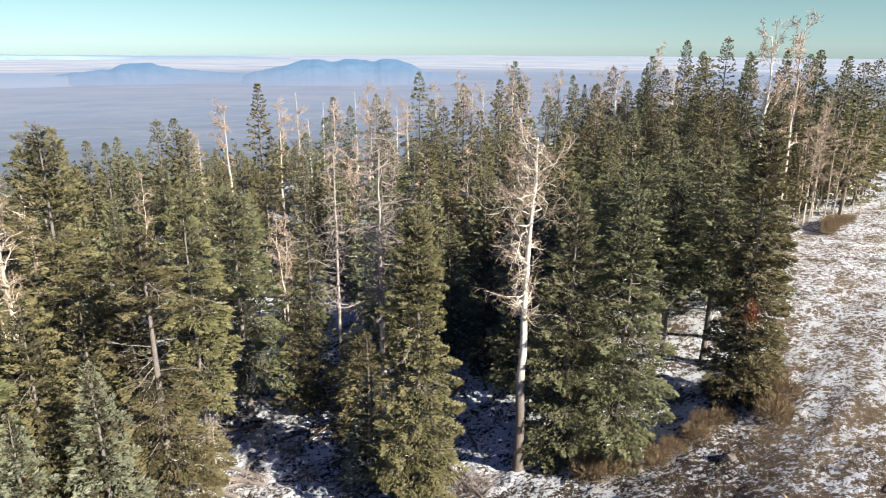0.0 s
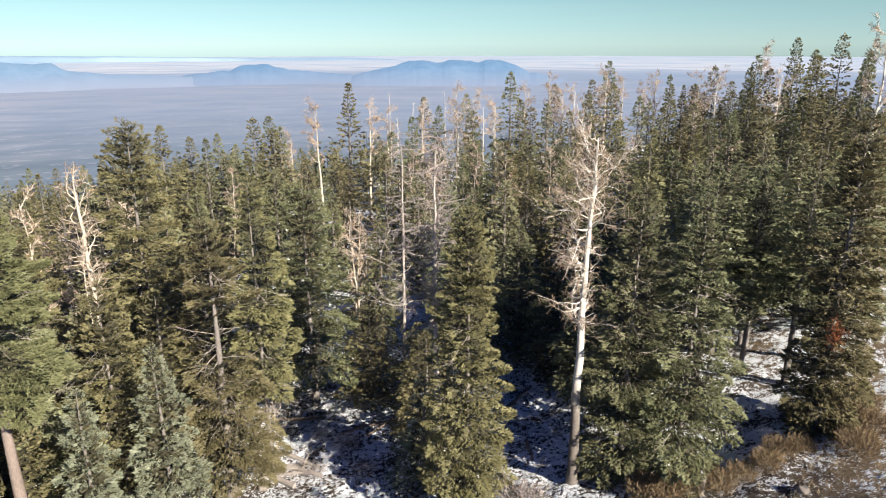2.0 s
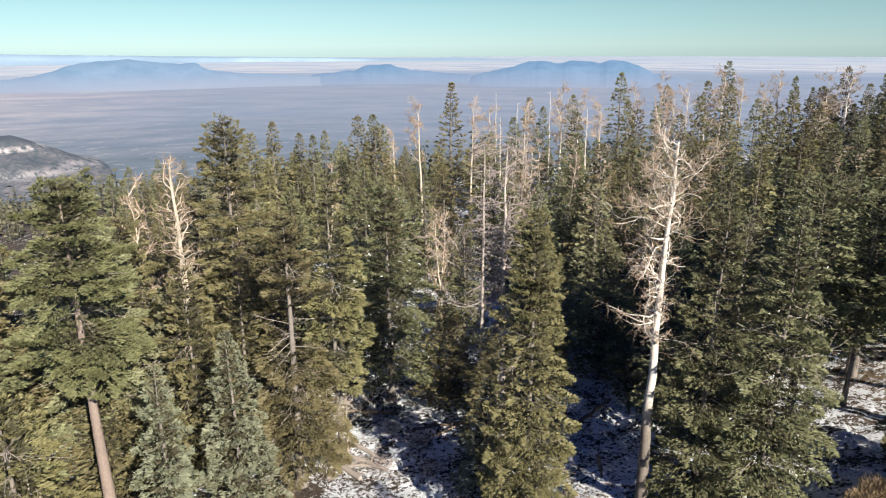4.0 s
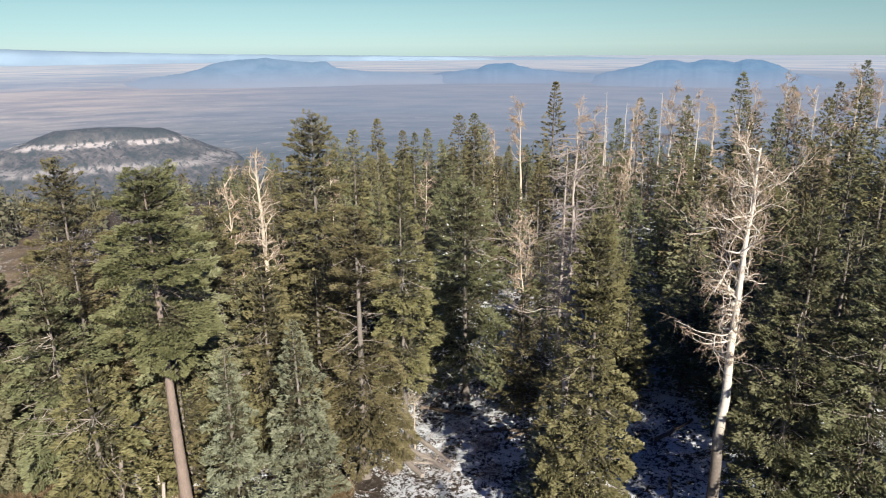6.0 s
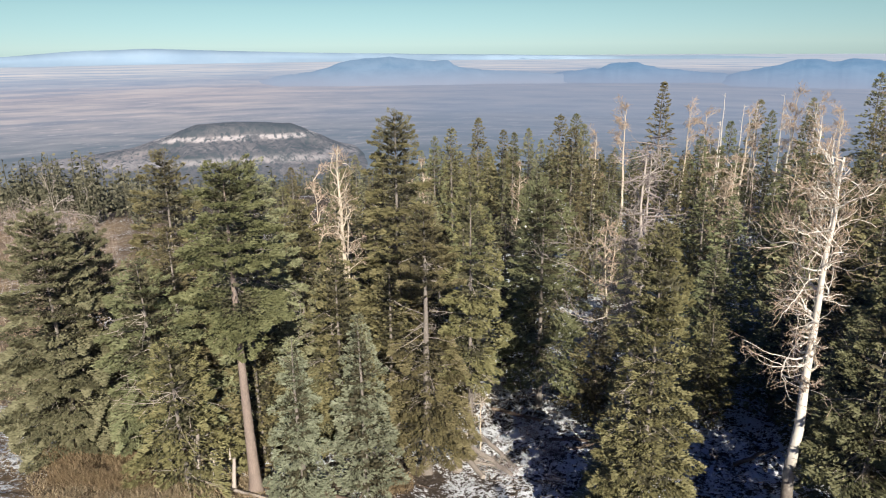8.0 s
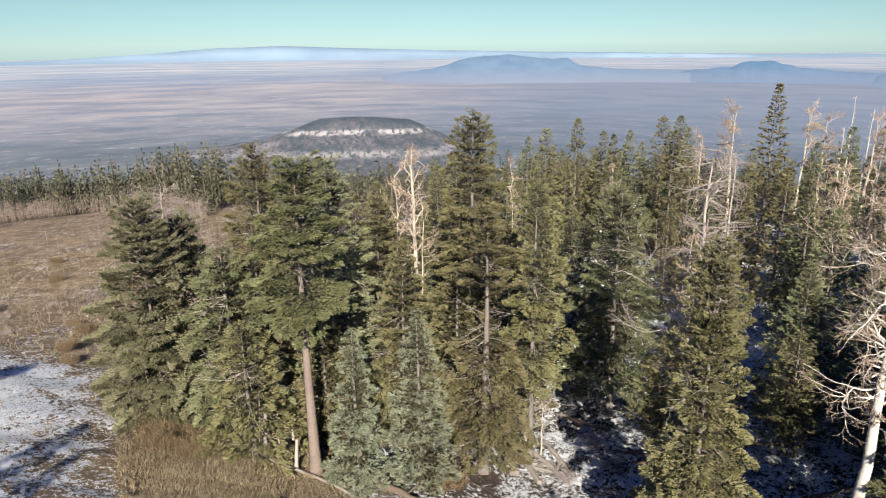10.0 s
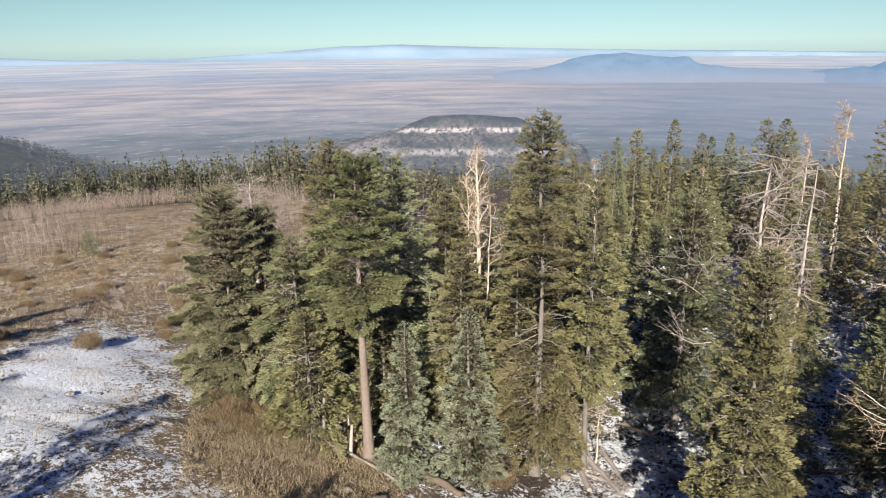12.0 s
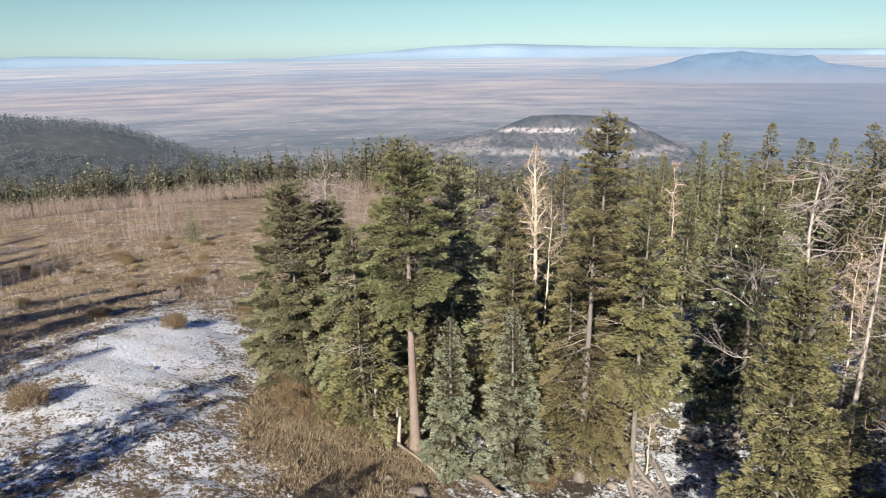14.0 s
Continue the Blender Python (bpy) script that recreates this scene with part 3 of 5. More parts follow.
def build_ground():
    radii = np.concatenate([np.linspace(0.0, 60, 131), np.geomspace(60.7, 260, 90), np.geomspace(266, 4950, 95)])
    naz = 300
    ang = np.linspace(0, 2 * np.pi, naz, endpoint=False)
    cx, cy = -6.0, 22.0
    fade = 1 - np.clip((radii - 300) / 1500, 0, 1)
    X = radii[:, None] * np.cos(ang) + (cx * fade)[:, None]
    Y = radii[:, None] * np.sin(ang) + (cy * fade)[:, None]
    Z = land(X, Y)
    rng = np.random.default_rng(5)
    Z = Z + rng.normal(0, 0.018, Z.shape) * (radii[:, None] < 90)
    v = np.column_stack([X.ravel(), Y.ravel(), Z.ravel()])
    i, j = np.meshgrid(np.arange(len(radii) - 1), np.arange(naz), indexing="ij")
    k = (j + 1) % naz
    f = np.stack([i * naz + j, (i + 1) * naz + j, (i + 1) * naz + k, i * naz + k], -1).reshape(-1, 4)
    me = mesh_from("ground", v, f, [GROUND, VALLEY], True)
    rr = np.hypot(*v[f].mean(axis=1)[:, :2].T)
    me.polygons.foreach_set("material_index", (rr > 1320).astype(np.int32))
    x, y = v[:, 0], v[:, 1]
    r = np.hypot(x, y)
    west = step(-31, -44, x)                                             # open meadow
    bank = step(11, 16, x) * (1 - step(62, 70, y)) * (1 - step(200, 300, r))  # the clearing
    front = (1 - step(19, 25, y + 0.25 * (x + 14)))                      # open ground by the forest edge
    meadow = np.clip(west * (1 - step(34, 60, y + 0.35 * (x + 60))) + bank * 0.8 + front * 0.9, 0, 1)
    snow = 0.47 + 0.02 * np.sin(x * 0.5) * np.sin(y * 0.4)
    snow = snow + 0.03 * bank
    patch = np.exp(-((x + 35) / 13.0) ** 2 - ((y - 8.5 + (x + 35) * 0.13) / 6.0) ** 2)
    heart = np.exp(-((x + 34) / 9.0) ** 2 - ((y - 7.0 + (x + 34) * 0.2) / 3.2) ** 2)
    near_snow = np.exp(-((x + 21) / 8.0) ** 2 - ((y - 3) / 6.5) ** 2)
    tuftgrass = np.exp(-((x + 18) / 5.5) ** 2 - ((y - 16.0) / 4.0) ** 2) + 0.8 * np.exp(-((x + 24.0) / 3.0) ** 2 - ((y - 15.0) / 2.0) ** 2) + 0.7 * np.exp(-((x + 13.5) / 3.2) ** 2 - ((y - 26.0) / 2.6) ** 2)
    west_dry = west * (1 - np.clip(patch * 2.2, 0, 1)) * (0.80 + 0.35 * np.sin(x * 0.23 + np.sin(y * 0.3)) * np.sin(y * 0.41 + 1.0))
    snow = snow + 0.07 * patch + 0.22 * heart + 0.02 * near_snow - 0.32 * tuftgrass - 0.22 * west_dry
    brown = np.exp(-((x - 12) / 7.0) ** 2 - ((y - 24) / 4.5) ** 2)
    snow = snow - 0.10 * brown
    inside = (1 - np.clip(meadow * 1.5, 0, 1)) * (1 - step(110, 150, r))
    snow = snow + 0.06 * inside
    hill = step(150, 240, r) * (1 - (step(-60, -90, x) * (1 - step(235, 275, r))))
    snow = snow - 0.16 * hill
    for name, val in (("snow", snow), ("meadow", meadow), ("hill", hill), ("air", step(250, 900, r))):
        at = me.attributes.new(name, "FLOAT", "POINT")
        at.data.foreach_set("value", np.asarray(val, dtype=np.float32))
    return tagged(new("ground", me), "snow-patched mountain slope falling to a wide hazy valley", "ground", kind="structure")


ground = build_ground()


def gz(x, y):
    return float(land(x, y))


# ---- the distance ----
def far_range(name, label, profile, dist, mat, seed, depth=330, jagged=0.045):
    """A range of hills: crest line by heading and height angle, with spurs down to the plain."""
    rng = np.random.default_rng(seed)
    az = np.linspace(profile[0][0], profile[-1][0], 140)
    p = np.array(sorted(profile))
    el = np.interp(np.sort(az), p[:, 0], p[:, 1])
    az = np.sort(az)
    el = np.convolve(np.pad(el, 1, mode="edge"), np.ones(3) / 3, "valid")
    jag = np.convolve(rng.normal(0, 1, 140), np.ones(4) / 4, "same") * jagged
    ends = step(0, 0.08, np.linspace(0, 1, 140)) * step(0, 0.08, np.linspace(1, 0, 140))
    rows = []
    cx, cy = -np.sin(np.radians(az)) * dist, np.cos(np.radians(az)) * dist
    rise = (20 + dist * np.tan(np.radians(el + jag)) - land(cx, cy) + 3) * ends
    for k, part_up in enumerate((0.0, 0.22, 0.58, 1.0, 0.6, 0.0)):
        d = dist + (k - 3) * (depth if k < 3 else 120) / 3 + (np.convolve(rng.normal(0, 1, 140), np.ones(16) / 16, "same") * 60 if 0 < k < 3 else 0)
        px, py = -np.sin(np.radians(az)) * d, np.cos(np.radians(az)) * d
        spur = np.convolve(rng.normal(0, 1, 140), np.ones(6) / 6, "same") * 0.12 if 0 < part_up < 1 else 0
        rows.append(np.column_stack([px, py, land(px, py) - 3 + rise * part_up * (1 + spur)]))
    v = np.vstack(rows)
    i, j = np.meshgrid(np.arange(5), np.arange(139), indexing="ij")
    f = np.stack([i * 140 + j, i * 140 + j + 1, (i + 1) * 140 + j + 1, (i + 1) * 140 + j], -1).reshape(-1, 4)
    return tagged(new(name, mesh_from(name, v, f, mat)), label, "mountain", kind="structure")


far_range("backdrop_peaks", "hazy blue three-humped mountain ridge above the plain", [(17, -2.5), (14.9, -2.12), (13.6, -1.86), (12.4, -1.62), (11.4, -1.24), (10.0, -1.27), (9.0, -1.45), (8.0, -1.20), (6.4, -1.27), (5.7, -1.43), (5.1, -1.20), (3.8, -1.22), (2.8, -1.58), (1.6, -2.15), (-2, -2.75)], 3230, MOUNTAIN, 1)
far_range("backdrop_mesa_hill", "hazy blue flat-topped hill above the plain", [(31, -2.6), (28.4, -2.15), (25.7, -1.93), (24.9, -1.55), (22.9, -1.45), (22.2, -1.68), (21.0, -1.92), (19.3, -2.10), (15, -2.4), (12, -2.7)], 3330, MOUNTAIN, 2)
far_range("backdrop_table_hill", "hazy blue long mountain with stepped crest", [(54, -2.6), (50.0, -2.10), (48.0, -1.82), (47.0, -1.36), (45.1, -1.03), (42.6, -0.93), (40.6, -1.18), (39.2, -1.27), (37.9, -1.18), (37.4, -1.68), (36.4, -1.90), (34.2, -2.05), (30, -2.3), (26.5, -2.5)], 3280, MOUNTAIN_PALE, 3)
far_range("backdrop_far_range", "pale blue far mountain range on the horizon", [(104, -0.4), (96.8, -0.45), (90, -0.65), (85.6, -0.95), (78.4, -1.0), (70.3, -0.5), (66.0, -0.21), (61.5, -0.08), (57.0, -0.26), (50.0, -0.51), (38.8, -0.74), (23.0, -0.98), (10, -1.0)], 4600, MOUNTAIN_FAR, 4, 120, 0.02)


def build_mesa():
    """A table hill: crest by heading, a cliffy face towards us, a long back."""
    n, m = 120, 44
    rng = np.random.default_rng(9)
    az = np.linspace(44.0, 75.0, n)
    el = np.interp(az, [44, 47.4, 48.5, 49.9, 51, 55.4, 58.3, 59.3, 60.3, 63.2, 67.5, 70, 75], [-9.3, -8.1, -7.5, -6.85, -6.36, -6.12, -6.22, -6.6, -6.98, -7.85, -8.4, -8.7, -9.6])
    d0 = 1480.0
    crest = 20 + d0 * np.tan(np.radians(el)) + np.convolve(rng.normal(0, 1.2, n + 4), np.ones(5) / 5, "valid")
    rows = []
    for k in range(m):
        t = k / (m - 1)                      # 0 at our foot, 0.62 at the rim, 1 at the back
        u = t / 0.62 if t < 0.62 else 1.0
        rise = 0.62 * u + 0.38 * (step(0.40, 0.50, u) * 0.35 + step(0.80, 0.90, u) * 0.65)
        fall = 1 - 0.9 * max(0.0, (t - 0.72) / 0.28) ** 1.5
        gully = (1 - u) * u * (10 * np.sin(az * 6.0 + 2.0 * np.sin(az * 2.3)) + 5 * np.sin(az * 17.0 + 3 * u))
        d = d0 - 150 + 330 * t
        x, y = -np.sin(np.radians(az)) * d, np.cos(np.radians(az)) * d
        foot = land(x, y) - 4.0
        rows.append(np.column_stack([x, y, np.maximum(foot, foot + (crest - foot) * rise * fall + gully)]))
    v = np.stack(rows, 1).reshape(-1, 3)
    i, j = np.meshgrid(np.arange(n - 1), np.arange(m - 1), indexing="ij")
    f = np.stack([i * m + j, i * m + j + 1, (i + 1) * m + j + 1, (i + 1) * m + j], -1).reshape(-1, 4)
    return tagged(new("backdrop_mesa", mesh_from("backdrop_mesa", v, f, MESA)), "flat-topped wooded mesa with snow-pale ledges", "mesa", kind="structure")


build_mesa()

# ---- conifers near the camera ----
GROUP_FIR = "conifers of the forest"


def fir(name, x, y, h, r, seed, mat, label, bark_mat=BARK_GREY, girth=0.17, dead=(0.06, 0.75, 34), reach=None, **crown):
    ob = thing(name, x, y, gz(x, y) - 0.05, label, "conifer tree", GROUP_FIR, spin=seed * 1.7)
    part("trunk", conifer_trunk(seed, h, girth, bark_mat), ob, "grey-brown bark")
    part("crown", conifer_crown(seed, h, r, mat=mat, **crown), ob)
    if dead[2]:
        part("brushwood", dead_branches(seed, h, dead[0], dead[1], dead[2], reach or r * 0.95, DEAD_WOOD), ob, "bare grey lower branches", "stuff")
    return ob


fir("fir_tree", -1.1, 26.8, 14.6, 2.15, 11, NEEDLE_OLIVE, "dense olive-green fir clothed with needles down to the snow", full=6.4, sprig=0.145, low=0.03, taper=0.38, tiers=0.38, gaps=0.06, thick=0.18)
fir("fir_tree", 6.0, 29.5, 14.4, 2.6, 12, NEEDLE_GREEN, "slender green fir beside a white aspen", full=4.8, sprig=0.155, low=0.04, tiers=0.38, taper=0.58, gaps=0.08, thick=0.18, core=8)
fir("fir_tree", 8.6, 29.0, 13.4, 3.0, 13, NEEDLE_GREEN, "broad green fir standing over brown brush at the clearing", full=4.6, sprig=0.16, low=0.04, tiers=0.40, taper=0.66, gaps=0.08, thick=0.18, core=8, frost=0.006)
fir("fir_tree", 14.8, 30.3, 14.9, 2.1, 14, NEEDLE_OLIVE, "tall olive fir with a rusty dead bough at the clearing edge", full=4.6, sprig=0.195, low=0.03, taper=0.5, tiers=0.38, gaps=0.08)
fir("fir_tree", -20.3, 33.7, 19.2, 3.5, 15, NEEDLE_OLIVE, "tallest olive fir with bare grey lower trunk", full=3.2, low=0.3, taper=0.52, girth=0.26, dead=(0.15, 0.55, 40), gaps=0.25, sprig=0.22)
fir("fir_tree", -13.1, 27.6, 14.8, 2.8, 16, NEEDLE_OLIVE, "ragged olive fir with pale dead limbs and a stout foot", full=5.8, low=0.15, taper=0.42, girth=0.28, gaps=0.20, lop=0.25, bare=((0.58, 0.68),), dead=(0.3, 0.85, 44), sprig=0.17)
fir("fir_tree", -3.6, 29.6, 6.4, 1.9, 31, NEEDLE_BLUE, "small frosted fir beside a taller olive one", full=3.0, sprig=0.18, low=0.04, dead=(0, 0, 0), frost=0.06)
fir("blue_spruce", -15.6, 21.3, 8.6, 1.75, 17, NEEDLE_BLUE, "young pale blue-green spruce with a pointed tip", full=5.9, sprig=0.15, low=0.02, taper=0.62, tiers=0.35, dead=(0, 0, 0))
fir("blue_spruce", -13.9, 23.9, 9.9, 2.0, 18, NEEDLE_BLUE, "taller pale blue-green spruce beside an open patch of dry grass", full=5.5, sprig=0.15, low=0.05, taper=0.62, tiers=0.38, dead=(0, 0, 0))
fir("fir_tree", -27.8, 16.2, 13.2, 3.7, 19, NEEDLE_PALE, "spreading pale green fir at the edge of the meadow", full=6.2, low=0.05, taper=0.40, tiers=0.38, droop=0.1, sprig=0.175, gaps=0.05, thick=0.19, core=9, dead=(0.05, 0.5, 16))
fir("fir_tree", -29.8, 18.8, 12.5, 3.8, 20, NEEDLE_PALE, "pale green fir with layered boughs by the meadow", full=5.8, low=0.06, taper=0.40, tiers=0.38, droop=0.1, sprig=0.175, gaps=0.05, thick=0.19, core=9, dead=(0.05, 0.5, 16))
fir("fir_tree", -24.2, 19.0, 11.2, 3.3, 21, NEEDLE_GREEN, "green fir with a bare grey trunk among its neighbours", full=3.2, low=0.25, gaps=0.25, girth=0.2, sprig=0.21, taper=0.5)
fir("fir_tree", -20.6, 18.2, 7.6, 3.0, 22, NEEDLE_OLIVE, "low bushy fir at the foot of a pine", full=3.4, low=0.04, gaps=0.18, sprig=0.22, taper=0.5)
fir("fir_tree", -22.2, 24.4, 16.8, 3.4, 23, NEEDLE_PALE, "tall pale green fir with layered sunlit boughs", full=3.2, low=0.15, taper=0.45, tiers=0.59, girth=0.22, sprig=0.21)
fir("fir_tree", -30.3, 24.3, 17.3, 3.7, 24, NEEDLE_OLIVE, "tall brownish olive fir behind a pine", full=3.0, low=0.25, taper=0.5, girth=0.24, sprig=0.22)
fir("fir_tree", -11.9, 30.0, 16.6, 2.2, 25, NEEDLE_OLIVE, "narrow olive fir close beside a stouter one", full=3.6, low=0.3, taper=0.5, gaps=0.2, sprig=0.18)
fir("fir_tree", -17.6, 26.0, 12.2, 2.6, 26, NEEDLE_OLIVE, "olive fir rising behind two young spruces", full=3.2, low=0.12, taper=0.5, sprig=0.21)
fir("fir_tree", -12.2, 37.6, 14.6, 3.6, 27, NEEDLE_GREEN, "dark green fir with a bare trunk over shaded snow", full=3.2, low=0.22, taper=0.45, girth=0.22, dead=(0.05, 0.3, 26), sprig=0.21, frost=0.02)
fir("fir_tree", -16.5, 33.0, 12.6, 3.3, 28, NEEDLE_OLIVE, "olive fir in the thick of the forest", full=3.0, low=0.12, sprig=0.21, taper=0.5)
fir("fir_tree", -24.6, 29.5, 14.0, 3.5, 29, NEEDLE_OLIVE, "olive fir beside a bare cream aspen", full=3.0, low=0.15, taper=0.5, sprig=0.22)
fir("fir_tree", -18.8, 26.4, 10.6, 3.0, 30, NEEDLE_PALE, "pale olive fir below a bare cream aspen", full=3.0, low=0.1, sprig=0.21, taper=0.5)


def rusty_bough():
    """A dead bough hanging in the fir at the clearing edge."""
    q = np.random.default_rng(88)
    tree = [o for o in bpy.data.objects if o.parent is None and "rusty dead bough" in str(o.get("label", ""))][0]
    n = 380
    at = np.column_stack([q.normal(0, 0.17, n), q.normal(0, 0.15, n), q.normal(0, 0.34, n)])
    v, f = tufts(q, at, unit(q.normal(0, 0.5, (n, 3)) + np.array([0, 0, -0.4])), np.full(n, 0.13), np.full(n, 0.026))
    ob = part("dead_bough", mesh_from("dead_bough", v, f, NEEDLE_RUST), tree, "rust-red dead bough", "stuff")
    spot = tree.matrix_basis.inverted() @ Vector((14.2, 28.6, gz(14.7, 30.3) + 5.6))
    ob.location = spot


rusty_bough()
NEAR_FILL = [
    (-4.2, 33.6, 7.0, 2.0),
    (-38.0, 26.0, 11.0, 2.6), (-36.0, 24.0, 9.0, 2.4), (-42.0, 30.0, 11.0, 2.6), (-40.0, 34.0, 11.5, 2.6),
    # low firs, added to shade the snow between the taller trees
    (-5.2, 36.8, 6.2, 1.7), (-8.6, 38.2, 7.2, 1.9), (3.2, 39.4, 7.5, 1.9), (-2.8, 40.6, 7.0, 1.8),
    (-33.0, 23.0, 9.5, 2.6), (-26.0, 21.6, 13.0, 2.6), (-28.2, 28.0, 13.0, 2.6), (-34.0, 29.0, 12.0, 2.6), (-20.4, 22.6, 9.0, 2.2), (-17.2, 29.4, 11.0, 2.3), (-21.0, 37.5, 13.5, 2.6),
    (-26.0, 38.0, 14.0, 2.6), (-16.4, 40.0, 12.0, 2.4), (-31.0, 35.0, 13.0, 2.6), (-36.5, 36.0, 12.5, 2.6), (11.6, 42.5, 11.5, 2.4), (18.0, 43.0, 10.5, 2.4), (14.6, 47.0, 10.5, 2.4),
    (8.2, 39.6, 11.0, 2.4), (4.9, 42.6, 9.5, 2.3), (6.0, 46.8, 10.0, 2.2), (0.6, 45.6, 8.0, 2.0), (-4.2, 44.8, 9.5, 2.2), (15.4, 43.6, 10.5, 2.3),
    # (7.4, 34.4) and (10.6, 36.0) stand hidden, added to shade the floor
    (8.8, 45.5, 10.5, 2.4), (7.4, 34.4, 12.0, 2.4), (10.6, 36.0, 12.0, 2.5), (0.4, 42.2, 10.0, 2.0), (4.4, 36.8, 9.0, 1.9), (16.4, 33.6, 10.0, 1.8), (14.2, 40.0, 10.5, 1.9), (18.6, 40.4, 10.5, 2.0), (15.0, 35.2, 11.5, 1.9), (17.4, 36.8, 11.0, 2.1), (12.4, 40.4, 11.5, 2.2), (13.2, 36.8, 10.5, 1.6), (21.0, 48.5, 9.5, 2.2), (-23.0, 33.6, 12.0, 2.4),
]


def tall_pine():
    ob = thing("pine_tree", -17.7, 20.1, gz(-17.7, 20.1) - 0.05, "tall pine with a bare pinkish trunk and a bushy green top", "conifer tree", GROUP_FIR)
    h = 16.4
    part("trunk", conifer_trunk(41, h, 0.30, BARK_PINE), ob, "bare straight pinkish-brown trunk")
    part("crown", conifer_crown(41, h, 2.6, low=0.56, full=6.2, taper=0.34, sprig=0.165, gaps=0.03, droop=0.02, tiers=0.32, lop=0.2, bare=((0.635, 0.735),), thick=0.17, core=12, mat=NEEDLE_PINE), ob)
    part("brushwood", dead_branches(41, h, 0.62, 0.76, 22, 1.9, DEAD_WOOD), ob, "bare grey broken branches", "stuff")
    return ob


tall_pine()


# ---- bare trees near the camera ----
def bare_tree(name, x, y, label, category, group, spin=0.0, brush=None, **kw):
    trunk, limbs, twigs = limb_tree(**kw)
    ob = thing(name, x, y, gz(x, y) - 0.05, label, category, group, spin=spin)
    part("trunk", trunk, ob)
    for me in limbs:
        part("limb", me, ob)
    part("twig_mass", twigs, ob, "fine leafless twigs", "stuff")
    if brush:                                # fine dead side branches all along the stem: from, to, how many, how long
        lo, hi, count, reach = brush
        part("brushwood", dead_branches(kw["seed"], kw["h"], lo, hi, count, reach, TWIG_GREY, lift=-0.03, girth=0.030, twigs=5), ob, "dense grey dead branches", "stuff")
    return ob


GROUP_ASPEN = "bare aspens"
bare_tree("aspen_tree", 3.8, 28.9, "large leafless white aspen with crooked limbs rising from snow", "aspen tree", GROUP_ASPEN,
          seed=61, h=17.9, girth=0.27, limbs=40, lo=0.50, reach=3.0, rise=0.34, stout=0.8, crook=0.40, extra=((0.585, 3.85, -0.12, 3.5), (0.80, 3.75, 0.15, 3.2), (0.765, 3.95, 0.02, 3.4), (0.86, 3.5, 0.4, 2.7), (0.84, 0.6, 0.35, 2.5), (0.90, 1.1, 0.9, 2.2)), twig_n=5, bark_mat=BARK_ASPEN_DARK_FOOT, twig_mat=TWIG_TAN, lean=(-0.1, -0.5), wander=0.085, side=3.1, forks=6)
bare_tree("aspen_tree", -20.0, 29.3, "leafless cream aspen with a twisted sunlit top", "aspen tree", GROUP_ASPEN,
          seed=62, h=18.6, girth=0.26, limbs=26, lo=0.62, reach=2.8, stout=1.2, crook=0.36, rise=0.5, twig_n=5, bark_mat=BARK_ASPEN_TAN, twig_mat=TWIG_TAN, lean=(0.3, -0.6), wander=0.06, forks=4)
bare_tree("aspen_tree", -21.9, 30.6, "leafless grey aspen close behind a cream one", "aspen tree", GROUP_ASPEN, 1.0,
          seed=63, h=15.0, girth=0.11, limbs=15, lo=0.6, reach=2.3, rise=0.5, twig_n=4, bark_mat=BARK_ASPEN_TAN, twig_mat=TWIG_TAN, wander=0.06)
bare_tree("dead_tree", -2.7, 28.9, "dead grey tree with many crooked bare limbs", "dead tree", "dead trees",
          brush=(0.52, 0.96, 90, 1.7), seed=64, h=18.6, girth=0.20, limbs=24, lo=0.50, reach=2.3, rise=0.5, twig_n=4, stout=1.1, crook=0.34, extra=((0.62, 2.4, 1.9, 4.6), (0.66, 5.6, 1.7, 4.2), (0.72, 4.2, 1.8, 3.4), (0.60, 3.6, 0.1, 3.0)), bark_mat=DEAD_WOOD, twig_mat=TWIG_GREY, wander=0.05, forks=5)
bare_tree("dead_tree", -38.7, 21.1, "dead grey tree with a wide bare crown", "dead tree", "dead trees",
          brush=(0.5, 0.92, 110, 3.2), seed=65, h=14.6, girth=0.26, limbs=26, lo=0.45, reach=4.2, rise=0.35, twig_n=5, bark_mat=DEAD_WOOD, twig_mat=TWIG_GREY, wander=0.08, forks=5)
bare_tree("dead_tree", -6.4, 38.6, "slim dead grey trunk with short side branches", "dead tree", "dead trees",
          brush=(0.35, 0.97, 90, 1.3), seed=66, h=17.4, girth=0.16, limbs=14, lo=0.35, reach=2.0, rise=-0.05, twig_n=2, bark_mat=DEAD_WOOD, twig_mat=TWIG_GREY, wander=0.02, forks=2)
bare_tree("sapling", -12.2, 31.3, "small leafless sapling above fallen logs", "sapling", "bare saplings",
          seed=67, h=4.2, girth=0.06, limbs=10, lo=0.5, reach=1.5, rise=0.5, twig_n=3, bark_mat=BARK_ASPEN_TAN, twig_mat=TWIG_GREY, wander=0.04, forks=3, fine=0.008)

